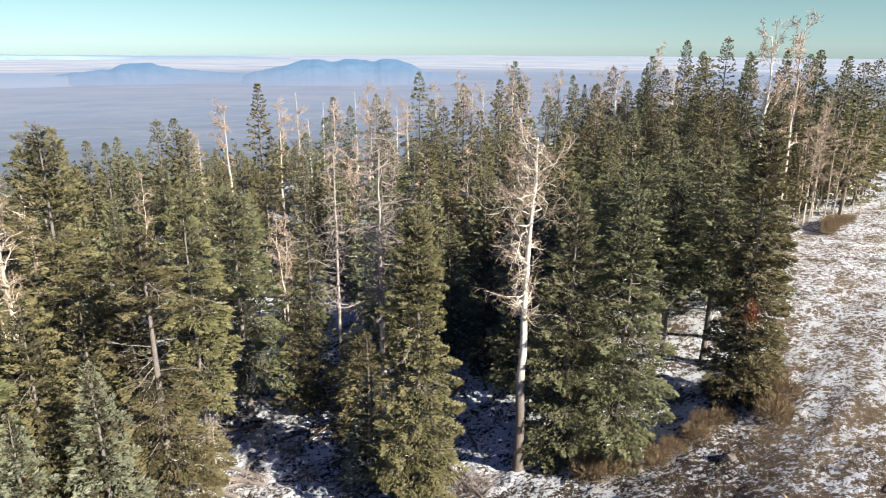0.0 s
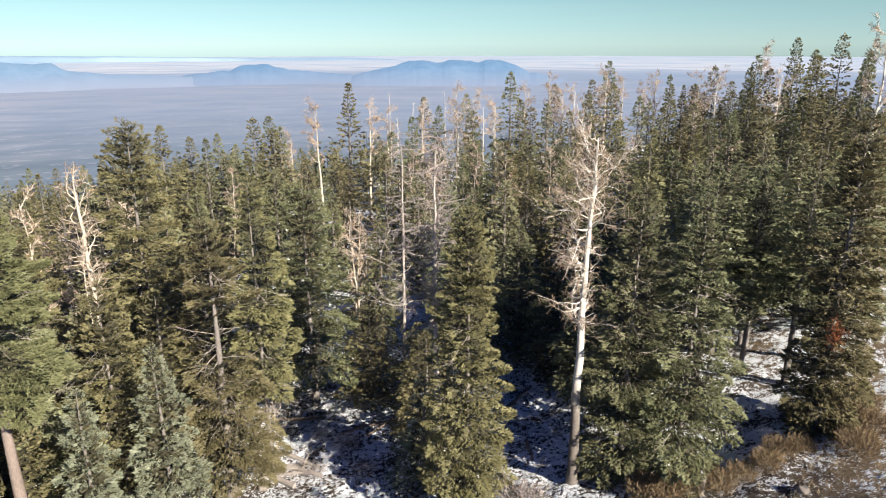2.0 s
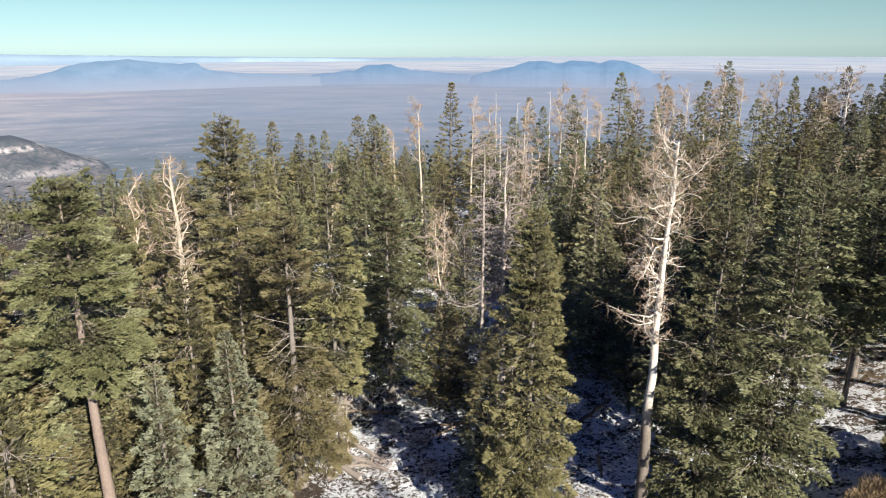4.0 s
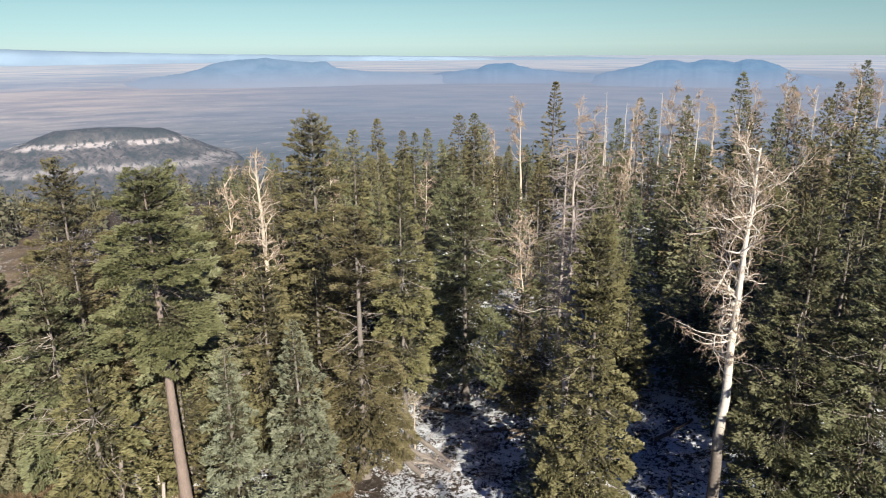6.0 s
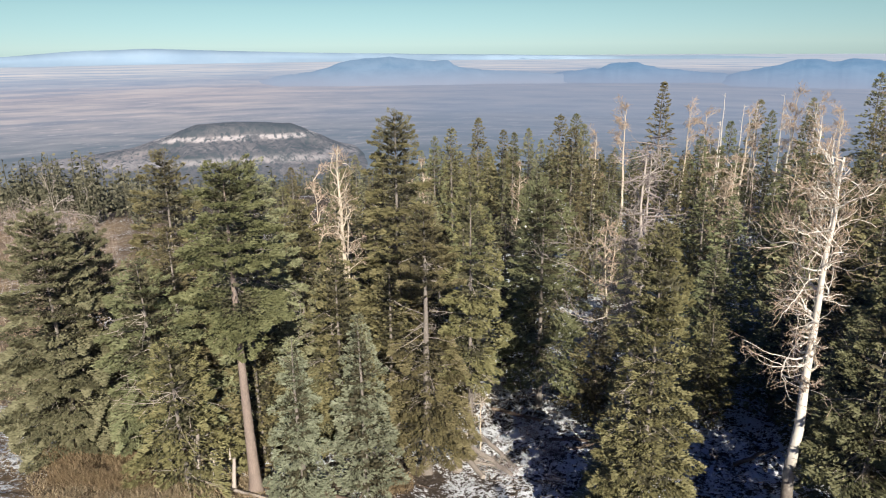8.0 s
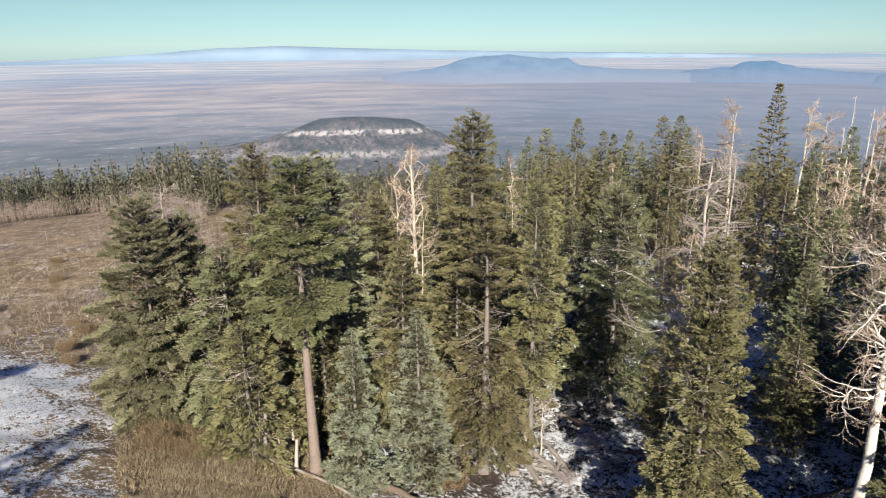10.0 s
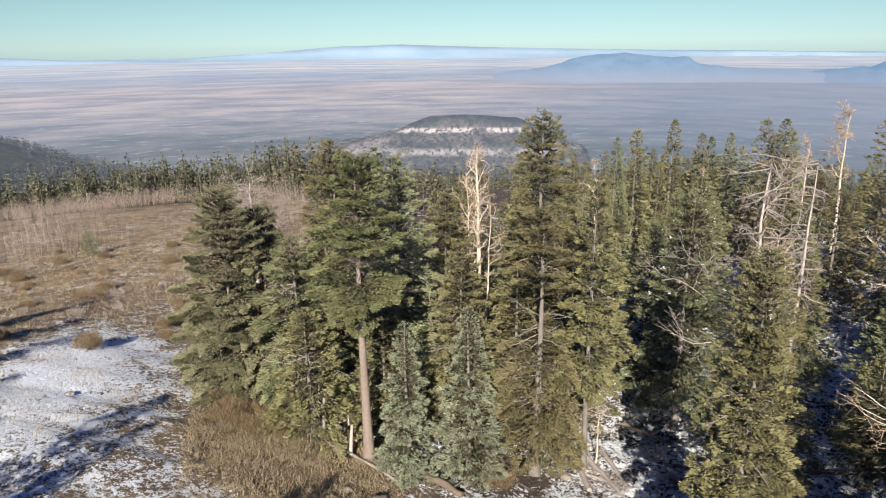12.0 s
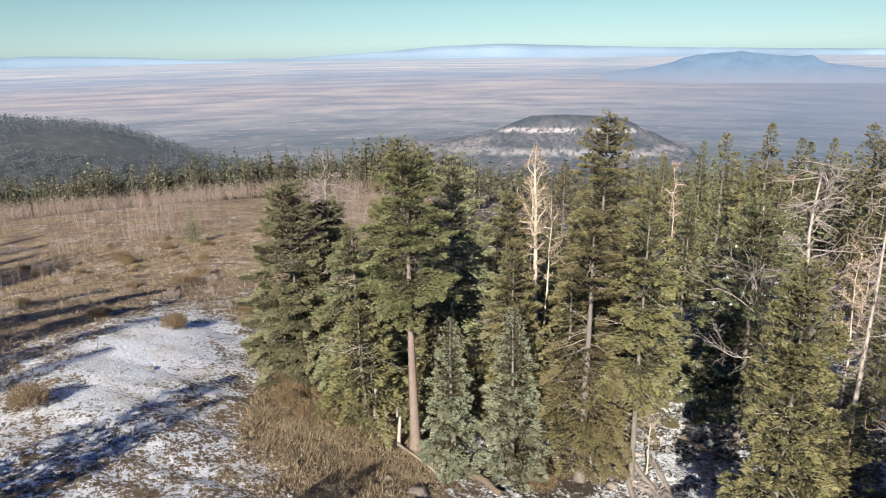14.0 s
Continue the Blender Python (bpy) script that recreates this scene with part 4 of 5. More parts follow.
# ---- forest farther back ----
MID_FIRS = [
    (14.1, 40.6, 7.5, 1.7), (17.8, 46.7, 6.8, 1.8), (18.3, 59.2, 6.5, 1.7), (3.6, 57.9, 11.9, 2.0), (-16.5, 44.0, 14.2, 2.4), (-9.4, 45.0, 10.0, 1.7),
    (-12.1, 50.6, 7.4, 1.8), (-4.3, 59.8, 8.7, 2), (0.8, 62.0, 7.6, 2), (5.6, 54.7, 9.6, 1.8), (-17.3, 58.4, 10.1, 1.9), (3.2, 47.9, 6.3, 1.7), (11.0, 61.0, 10.1, 1.9), (16.5, 68.0, 8.3, 1.9),
]
DEEP_FIRS = [
    (-1.0, 50.0, 11.0, 2.2), (3.5, 52.5, 11.5, 2.2), (7.8, 50.5, 12.0, 2.2), (-5.5, 52.0, 11.0, 2.2), (0.5, 57.0, 11.0, 2.1), (6.0, 60.0, 12.0, 2.1), (10.2, 56.0, 12.5, 2.2), (-9.0, 57.0, 11.0, 2.1),
    (3.0, 66.0, 12.0, 2.2), (-3.0, 68.0, 12.0, 2.2), (8.5, 66.5, 12.5, 2.2), (12.5, 50.5, 12.0, 2.2), (-13.5, 64.0, 12.0, 2.2), (-20.5, 50.5, 12.0, 2.3), (-6.0, 75.0, 12.5, 2.2), (13.5, 73.0, 12.5, 2.2),
]
SKYLINE_EAST = [
    (0.0, 80.0, 14.0, 2.2), (6.5, 80.5, 14.5, 2.2), (-7.0, 82.5, 14.0, 2.2), (9.6, 85.5, 15.0, 2.3), (2.8, 97.0, 15.5, 2.4), (-1.5, 87.0, 14.5, 2.2), (-9.5, 97.0, 15.5, 2.4), (7.5, 92.5, 15.5, 2.3), (11.8, 78.0, 13.5, 2.2), (-16.0, 99.0, 15.5, 2.4), (16.0, 83.5, 14.0, 2.2),
    (30.1, 86.9, 17.1, 2.2), (33.0, 81.6, 17.1, 2.3), (30.2, 79.5, 15.0, 2.2), (32.4, 73.1, 15.0, 2.2), (34.4, 70.0, 15.3, 2.2), (36.5, 67.8, 15.3, 2.2), (37.5, 64.9, 14.2, 2), (37.3, 61.6, 13.9, 2.2), (40.3, 64.4, 13.9, 2.2), (16.9, 90.4, 14.7, 1.9), (13.3, 80.9, 12.6, 2.1), (10.1, 98.5, 17.5, 2.6), (-3.7, 103.9, 17.7, 3.0), (1.8, 90.0, 13.4, 2.4), (4.6, 84.9, 12.4, 2.2), (-12.2, 89.2, 14.7, 2.4),
]
BACK_EAST = [
    (29.0, 82.0, 14.5, 2.2), (31.5, 84.5, 15.0, 2.3), (35.0, 80.0, 14.5, 2.2), (38.0, 77.0, 14.0, 2.2), (41.0, 76.5, 14.0, 2.3), (33.0, 89.0, 15.5, 2.4), (37.0, 84.5, 15.0, 2.3), (42.5, 81.0, 14.0, 2.3), (27.0, 90.5, 15.5, 2.3), (46.0, 79.0, 13.5, 2.2), (25.5, 87.5, 14.5, 2.2), (22.5, 92.0, 15.0, 2.2),
]
SKYLINE_NORTH = [
    (-15.2, 74.5, 13.1, 2.2), (-13.7, 78.8, 14.4, 2.2), (-21.4, 79.2, 19.0, 3.2), (-31.2, 73.7, 16.4, 2.6), (-37.1, 76.5, 14.9, 2.2), (-27.7, 72.9, 15.2, 2.3), (-39.9, 75.0, 15.1, 2.2), (-33.1, 72.8, 13.6, 2), (-42.3, 73.0, 16.9, 2.7), (-35.9, 71.3, 14.9, 2.4), (-37.2, 58.1, 15.6, 2.2), (-29.7, 74.8, 16.2, 2.6), (-37.3, 61.1, 16.2, 2.4), (-26.1, 67.3, 15.3, 2.4),
]
EAST_WOOD = [
    (24.4, 76.2, 14.4, 2), (20.8, 79.3, 11.8, 2), (24.0, 84.7, 11.4, 2), (24.5, 82.4, 13.1, 1.8), (30.1, 58.7, 13.0, 2), (33.5, 64.6, 12.0, 2), (39.0, 70.0, 11.5, 2.2), (44.5, 74.0, 11.5, 2.3), (23.1, 55.4, 10.0, 2.2), (20.2, 52.2, 9.9, 2.2),
]
# trees behind the camera, known by the shadows that they throw into view
BEHIND = [
    (2.8, 1.0, 6.6, 1.6), (7.3, -1.5, 9.0, 1.5), (17.6, 7.0, 8.5, 1.5), (-4.0, -7.5, 11.0, 2.4), (1.0, -9.5, 12.0, 2.4), (-19.0, -13.0, 13.0, 2.5), (-28.0, -11.5, 12.0, 2.5), (-35.5, -13.0, 14.5, 2.9), (-31.5, -16.0, 14.5, 2.9), (-24.0, -16.0, 13.0, 2.7), (-10.0, -15.4, 13.0, 2.4), (-40.0, -19.0, 13.5, 2.8), (-66.8, -24.6, 13.5, 2.9), (-72.5, -22.5, 13.0, 2.9), (-78.0, -21.4, 13.5, 2.9), (-75.0, -27.0, 15.0, 2.9), (-84.0, -24.0, 14.5, 2.9), (-70.0, -29.0, 14.0, 2.9), (-90.0, -28.0, 15.0, 2.9), (-100.0, -29.0, 14.0, 2.9), (-114.0, -30.0, 13.5, 2.9),
]
LABELS = {NEEDLE_OLIVE: "olive-green fir in the mixed mountain forest", NEEDLE_GREEN: "dark green fir in the mixed mountain forest", NEEDLE_PALE: "pale green fir in the mixed mountain forest"}
protos, mid_protos, far_protos = [], [], []
for s_, (mat_, taper_, low_) in enumerate([(NEEDLE_OLIVE, 0.68, 0.10), (NEEDLE_GREEN, 0.80, 0.06), (NEEDLE_OLIVE, 0.60, 0.18), (NEEDLE_GREEN, 0.66, 0.14), (NEEDLE_OLIVE, 0.86, 0.05), (NEEDLE_PALE, 0.70, 0.10), (NEEDLE_GREEN, 0.46, 0.40)]):
    trunk_ = conifer_trunk(100 + s_, 14.0, 0.19, BARK_GREY)
    dead_ = dead_branches(100 + s_, 14.0, 0.05, 0.4, 14, 1.5, DEAD_WOOD)
    protos.append((trunk_, conifer_crown(100 + s_, 14.0, 2.6, low=low_, full=1.1, taper=taper_, sprig=0.25, tiers=0.42, gaps=0.14, mat=mat_, thick=0.18, core=6, core_width=0.26), dead_, mat_))
    mid_protos.append((trunk_, conifer_crown(110 + s_, 14.0, 2.6, low=low_, full=0.52, taper=taper_, sprig=0.31, tiers=0.44, gaps=0.10, mat=mat_, thick=0.23, core=3, core_width=0.34), None, mat_))
    far_protos.append((trunk_, conifer_crown(120 + s_, 14.0, 2.6, low=low_, full=0.36, taper=taper_ + 0.10, sprig=0.33, tiers=0.44, gaps=0.10, mat=mat_, thick=0.23, core=2, core_width=0.40), None, mat_))


def forest_fir(x, y, h, r, pick, spin):
    away = math.hypot(x, y)
    tr, cr, de, mat = (far_protos if away > 76 or y < 8 else mid_protos if away > 50 else protos)[pick]
    ob = new("fir_tree")
    ob.empty_display_size = 0.3
    ob.matrix_basis = Matrix.LocRotScale((x, y, gz(x, y) - 0.1), Euler((0, 0, spin)), (r / 2.1, r / 2.1, h / 14.0))
    tagged(ob, LABELS[mat], "conifer tree", GROUP_FIR)
    part("trunk", tr, ob)
    part("crown", cr, ob)
    if de:
        part("brushwood", de, ob, "", "stuff")


rng = np.random.default_rng(3)
taken = [(o.location.x, o.location.y) for o in bpy.data.objects if o.parent is None and o.type == "EMPTY"]
for lst in (NEAR_FILL, MID_FIRS, DEEP_FIRS, SKYLINE_EAST, SKYLINE_NORTH, EAST_WOOD, BACK_EAST, BEHIND):
    for x, y, h, r in lst:
        pick = int(rng.integers(0, 6))
        forest_fir(x, y, h, r, 6 if 9 < x < 18 and 32 < y < 45 else pick, rng.uniform(0, 6.28))
        taken.append((x, y))
for _ in range(900):
    x, y = rng.uniform(16, 62), rng.uniform(46, 110)
    if x > 12.0 + (y - 30) * 0.62 + max(0.0, y - 62) * 0.7 or x < 0.16 * y + 4 or min((x - p) ** 2 + (y - q) ** 2 for p, q in taken) < 2.9 ** 2:
        continue
    d = math.hypot(x, y)
    h = min(20 - d * 0.045 - rng.uniform(0, 4) - gz(x, y), rng.uniform(10, 15))
    if h < 6:
        continue
    forest_fir(x, y, h, rng.uniform(1.7, 2.3), int(rng.integers(0, 6)), rng.uniform(0, 6.28))
    taken.append((x, y))
filled = 0
for _ in range(6000):
    if filled >= 120:
        break
    x, y = rng.uniform(-75, 60), rng.uniform(34, 135)
    a = math.degrees(math.atan2(-x, y))
    d = math.hypot(x, y)
    if a > 47 or d < 44 or d > 140 or x > 13 + (y - 30) * 0.60 or a < -34:
        continue
    if -15 < x < 8 and y < 46:
        continue
    if min((x - p) ** 2 + (y - q) ** 2 for p, q in taken) < (2.6 if d < 70 else 3.4) ** 2:
        continue
    top = 20 - d * math.tan(radians(np.interp(a, [-34, -15, 0, 15, 47], [4.0, 5.5, 7.0, 8.0, 8.5]))) - rng.uniform(0, 2.5)
    h = top - gz(x, y)
    if h < 5.0:
        continue
    h = min(h, rng.uniform(9.0, 14.5))
    forest_fir(x, y, h, rng.uniform(1.7, 2.4) * (0.6 + 0.4 * h / 12), int(rng.integers(0, 6)), rng.uniform(0, 6.28))
    taken.append((x, y))
    filled += 1

# ---- bare aspens and dead trunks farther back ----
ASPENS_FAR = [
    (-18.0, 84.0, 15.5, 1.1), (-14.2, 86.5, 15.0, 1.2), (-9.0, 84.5, 14.5, 1.1), (-4.4, 86.0, 14.6, 1.2), (-1.2, 92.5, 15.8, 1.1), (4.0, 90.5, 14.8, 1.2), (7.4, 88.0, 14.2, 1.2), (-21.5, 88.0, 16.2, 1.1), (15.6, 92.0, 15.2, 1.1), (21.5, 86.0, 14.6, 1.1),
    (28.0, 92.9, 16.4, 0.8), (24.7, 52.5, 17.5, 1.1), (27.4, 53.4, 18.0, 1.2), (19.1, 83.9, 14.5, 1.0), (18.8, 83.9, 12.5, 0.8), (1.9, 95.0, 16.9, 1.2), (5.3, 92.8, 15.0, 1), (-10.1, 91.4, 16.9, 1), (-7.7, 89.7, 16.0, 1), (-24.9, 78.1, 16.9, 1.3), (-27.6, 76.2, 14.2, 0.6), (9.6, 94.5, 16.2, 1.2), (12.0, 95.2, 15.0, 1.2), (13.8, 88.9, 14.5, 0.9), (26.5, 79.7, 14.2, 1.1),
]
ASPENS_MID = [
    (-11.0, 44.7, 11.3, 0.6), (-11.6, 45.5, 10.7, 0.5), (-26.2, 56.2, 13.5, 0.7), (-26.6, 32.5, 16.2, 0.9), (-10.5, 63.0, 11.3, 0.7), (-10.2, 65.1, 12.0, 0.7), (-8.4, 61.5, 11.0, 0.7), (-9.1, 71.6, 12.9, 0.9), (-5.8, 68.2, 12.0, 0.9), (-31.7, 49.8, 14.9, 0.8), (-8.2, 59.4, 13.2, 0.9), (-9.8, 63.2, 12.4, 0.9), (18.3, 67.6, 9.2, 0.8), (17.5, 69.8, 8.6, 0.8), (20.5, 71.1, 8.3, 0.8),
    (-1.5, 62.0, 11.5, 0.8), (2.5, 66.0, 12.0, 0.8), (7.0, 70.0, 11.0, 0.8),
]
ASPENS_EDGE = [
    (30.7, 60.8, 10.5, 1.0), (31.5, 62.4, 11.5, 1.1), (33.1, 61.8, 11.0, 1.0), (35.7, 62.2, 10.5, 1.0), (34.5, 61.1, 11.5, 1.0), (36.3, 63.8, 11.0, 1.0), (31.3, 65.2, 11.5, 1.0), (33.3, 65.8, 12.0, 1.1), (35.5, 66.4, 11.5, 1.0), (32.8, 60.2, 8.9, 0.7), (32.7, 59.1, 9.8, 0.8), (33.6, 59.8, 10.4, 0.9), (35.1, 60.1, 9.5, 0.8), (35.1, 58.9, 8.9, 0.7), (32.2, 58.3, 8.4, 0.6), (37.9, 60.7, 9.1, 0.7), (39.0, 61.2, 8.2, 0.6), (36.7, 60.3, 7.6, 0.6),
]
DEAD_FAR = [
    (-23.4, 109.5, 17.2, 0.4), (-16.7, 93.5, 16.1, 0.5), (-15.4, 94.8, 16.2, 0.4), (-17.4, 88.3, 14.3, 0.4), (-12.0, 94.2, 17.0, 0.5), (-5.3, 79.8, 14.9, 0.5),
]
tall_kinds = [limb_tree(201, 15, 0.19, 18, 0.52, 3.0, 0.65, 9, BARK_ASPEN, TWIG_TAN, wander=0.05, forks=4, fine=0.016, ribbon=True),
              limb_tree(202, 15, 0.17, 16, 0.58, 2.7, 0.7, 9, BARK_ASPEN_TAN, TWIG_TAN, wander=0.07, forks=4, fine=0.016, ribbon=True),
              limb_tree(203, 15, 0.16, 18, 0.50, 2.5, 0.8, 9, BARK_ASPEN_TAN, TWIG_TAN, wander=0.05, forks=4, fine=0.016, ribbon=True)]
slim_kinds = [limb_tree(211, 9, 0.07, 16, 0.35, 1.5, 1.0, 8, BARK_ASPEN_TAN, TWIG_TAN, lean=(0.5, 0.1), wander=0.05, forks=3, fine=0.011, ribbon=True),
              limb_tree(212, 9, 0.06, 16, 0.30, 1.4, 1.2, 8, BARK_ASPEN_TAN, TWIG_TAN, lean=(-0.4, 0.3), wander=0.06, forks=3, fine=0.011, ribbon=True)]
dead_kind = limb_tree(221, 15, 0.16, 14, 0.55, 1.1, 0.3, 1, BARK_ASPEN, TWIG_GREY, lean=(0.3, 0), wander=0.04, forks=1, fine=0.014, ribbon=True)


def forest_bare(name, kind, x, y, sx, sz, label, category, group, spin):
    trunk, limbs, twigs = kind
    ob = new(name)
    ob.empty_display_size = 0.3
    ob.matrix_basis = Matrix.LocRotScale((x, y, gz(x, y) - 0.1), Euler((0, 0, spin)), (sx, sx, sz))
    tagged(ob, label, category, group)
    part("trunk", trunk, ob)
    for me in limbs:
        part("limb", me, ob)
    part("twig_mass", twigs, ob, "", "stuff")


for x, y, h, w in ASPENS_FAR:
    forest_bare("aspen_tree", tall_kinds[int(rng.integers(0, 3))], x, y, 0.55 + 0.55 * w, h / 14.6, "tall leafless aspen with a tan twiggy top above the firs", "aspen tree", GROUP_ASPEN, rng.uniform(0, 6.28))
for x, y, h, w in ASPENS_MID:
    forest_bare("aspen_tree", slim_kinds[int(rng.integers(0, 2))], x, y, 0.9 + 0.8 * w, h / 9.0, "slim leafless aspen among the firs", "aspen tree", GROUP_ASPEN, rng.uniform(0, 6.28))
for x, y, h, w in ASPENS_EDGE:
    forest_bare("aspen_tree", slim_kinds[int(rng.integers(0, 2))], x, y, 0.6 + 0.6 * w, h / 9.0, "thin leafless aspen at the edge of the snowy clearing", "aspen tree", GROUP_ASPEN, rng.uniform(0, 6.28))
for x, y, h, w in DEAD_FAR:
    forest_bare("dead_tree", dead_kind, x, y, 0.9, h / 14.6, "bleached dead trunk standing above the firs", "dead tree", "dead trees", rng.uniform(0, 6.28))

# the small fir alone in the meadow
forest_fir(-106.6, 14.2, 6.6, 1.5, 1, 0.4)


# ---- far woods, thickets ----
def scatter_copies(verts, faces, places, spins, scales):
    """Many turned and scaled copies of one small shape, joined."""
    n, k = len(places), len(verts)
    c, s = np.cos(spins)[:, None], np.sin(spins)[:, None]
    vx, vy, vz = verts[:, 0][None], verts[:, 1][None], verts[:, 2][None]
    x = (vx * c - vy * s) * scales[:, 0:1] + places[:, 0:1]
    y = (vx * s + vy * c) * scales[:, 0:1] + places[:, 1:2]
    z = vz * scales[:, 1:2] + places[:, 2:3]
    v = np.stack([x, y, z], -1).reshape(-1, 3)
    f = (faces[None] + (np.arange(n) * k)[:, None, None]).reshape(-1, faces.shape[1])
    return v, f


def small_conifer(seed, sprigs, size):
    """A coarse fir of unit height 12 m for the far woods, with a bare foot."""
    r = np.random.default_rng(seed)
    z = 12 * (0.10 + 0.90 * (1 - np.sqrt(r.uniform(0, 1, sprigs))))
    az = r.uniform(0, 6.28, sprigs)
    rad = 2.0 * (1.03 - z / 12) ** 0.8 * np.sqrt(r.uniform(0.05, 1, sprigs))
    at = np.column_stack([np.cos(az) * rad * 0.75, np.sin(az) * rad * 0.75, z])
    along = unit(np.column_stack([np.cos(az), np.sin(az), r.uniform(-0.25, 0.35, sprigs)]) + r.normal(0, 0.3, (sprigs, 3)))
    v, f = tufts(r, at, along, np.full(sprigs, size) * r.uniform(0.7, 1.2, sprigs), np.full(sprigs, size * 0.40))
    so = Soup()
    so.tube([(0, 0, -0.5), (0, 0, 6), (0, 0, 11.5)], [0.2, 0.13, 0.04], 4, False)
    tv = np.vstack(so.v)
    tf = np.vstack([np.vstack(so.f4)[:, [0, 1, 2]], np.vstack(so.f4)[:, [0, 2, 3]]])
    return np.vstack([v, tv]), np.vstack([f, tf + len(v)])


def far_wood(name, label, count, az_range, r_range, seed, sprigs, size, test, hmin=0.65, hmax=1.15, mat=None):
    r = np.random.default_rng(seed)
    rad = np.sqrt(r.uniform(r_range[0] ** 2, r_range[1] ** 2, count))
    az = np.radians(r.uniform(*az_range, count))
    x, y = -np.sin(az) * rad, np.cos(az) * rad
    keep = test(x, y, rad, np.degrees(az))
    x, y = x[keep], y[keep]
    z = land(x, y) - 0.2
    v, f = small_conifer(seed, sprigs, size)
    sc = r.uniform(hmin, hmax, len(x))
    vv, ff = scatter_copies(v, f, np.column_stack([x, y, z]), r.uniform(0, 6.28, len(x)), np.column_stack([sc * r.uniform(0.85, 1.2, len(x)), sc]))
    return tagged(new(name, mesh_from(name, vv, ff, mat or FAR_NEEDLE)), label, "forest", kind="stuff")


def meadow_edge(az):
    """How far from the start the meadow reaches, by heading."""
    return np.interp(az, [55, 62, 66, 72, 80, 90, 100, 112], [70, 95, 150, 190, 200, 215, 228, 235])


far_wood("far_wood_edge", "dark conifer wood along the far edge of the meadow", 1700, (60, 112), (150, 275), 301, 150, 0.66, lambda x, y, r, a: (r > meadow_edge(a) + 6 * np.sin(a * 1.7)) & (r < meadow_edge(a) + 45), 0.75, 1.40)
far_wood("far_wood_back", "deep conifer wood behind the meadow's edge", 1100, (60, 112), (190, 420), 305, 44, 1.15, lambda x, y, r, a: r > meadow_edge(a) + 40, 0.9, 1.45)
far_wood("far_wood_north", "conifer wood on the slope below the ridge", 700, (12, 66), (128, 330), 302, 60, 1.4, lambda x, y, r, a: r > 128, 0.45, 0.85)
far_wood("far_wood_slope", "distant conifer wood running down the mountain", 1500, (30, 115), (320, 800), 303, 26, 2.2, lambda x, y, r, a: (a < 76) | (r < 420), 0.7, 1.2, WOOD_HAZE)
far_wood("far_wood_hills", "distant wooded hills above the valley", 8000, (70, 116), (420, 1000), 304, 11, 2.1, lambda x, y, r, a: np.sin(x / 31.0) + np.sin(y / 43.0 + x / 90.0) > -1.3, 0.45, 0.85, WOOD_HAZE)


def thicket(name, label, count, test, seed, height, mat, az_range, r_range, twigs=11):
    """Bare sapling stems, each with a few fine twigs."""
    r = np.random.default_rng(seed)
    rad = np.sqrt(r.uniform(r_range[0] ** 2, r_range[1] ** 2, count))
    az = np.radians(r.uniform(*az_range, count))
    x, y = -np.sin(az) * rad, np.cos(az) * rad
    clump = np.sin(x * 0.11 + 2 * np.sin(y * 0.07)) + np.sin(y * 0.13 + x * 0.05 + 1.0)
    keep = test(x, y, rad, np.degrees(az), clump + r.normal(0, 0.35, count))
    x, y = x[keep], y[keep]
    n = len(x)
    h = height * r.uniform(0.5, 1.15, n)
    base = np.column_stack([x, y, land(x, y) - 0.1])
    lean = np.column_stack([r.normal(0, 0.08, (n, 2)), np.ones(n)])
    v1, f1 = tufts(r, base, lean, h, np.full(n, 0.019) * r.uniform(0.6, 1.4, n))
    at = np.repeat(base, twigs, axis=0) + np.repeat(lean * h[:, None], twigs, axis=0) * r.uniform(0.35, 0.95, n * twigs)[:, None]
    along = unit(np.column_stack([r.normal(0, 0.65, (n * twigs, 2)), np.full(n * twigs, 0.75)]))
    v2, f2 = tufts(r, at, along, np.repeat(h, twigs) * r.uniform(0.15, 0.35, n * twigs), np.full(n * twigs, 0.011))
    return tagged(new(name, mesh_from(name, np.vstack([v1, v2]), np.vstack([f1, f2 + len(v1)]), mat)), label, "thicket", kind="stuff")


thicket("sapling_thicket", "tan leafless sapling thicket across the upper meadow", 17000, lambda x, y, r, a, c: (r < meadow_edge(a) + 8) & (c > 0.35 - (r - 130) / 45.0) & (r > 105 + 12 * np.sin(a)), 311, 5.0, STEM_PALE, (60, 112), (70, 240))
thicket("sapling_thicket", "sparse pale saplings scattered in dry grass", 1500, lambda x, y, r, a, c: (c > 0.3) & (x < -56), 312, 3.0, STEM_PALE, (62, 108), (55, 150))
thicket("sapling_thicket", "grey bare undergrowth between the firs", 900, lambda x, y, r, a, c: (c > -0.2) & (x < 13 + (y - 30) * 0.6), 313, 2.6, STEM_PALE, (-32, 50), (42, 110))


# ---- brush, grass, logs ----
def brush_mesh(seed, count, h, r, mat):
    q = np.random.default_rng(seed)
    az = q.uniform(0, 6.28, count)
    rad = r * np.sqrt(q.uniform(0, 1, count)) * 0.7
    at = np.column_stack([np.cos(az) * rad, np.sin(az) * rad, q.uniform(-0.05, 0.62, count) * h * np.sqrt(np.clip(1 - (rad / r) ** 2, 0.05, 1))])
    along = unit(np.column_stack([np.cos(az) * 0.5 * rad / r, np.sin(az) * 0.5 * rad / r, np.full(count, 0.8)]) + q.normal(0, 0.45, (count, 3)))
    size = h * q.uniform(0.12, 0.38, count)
    v, f = tufts(q, at, along, size, size * 0.030)
    return mesh_from("stem_mass", v, f, mat)


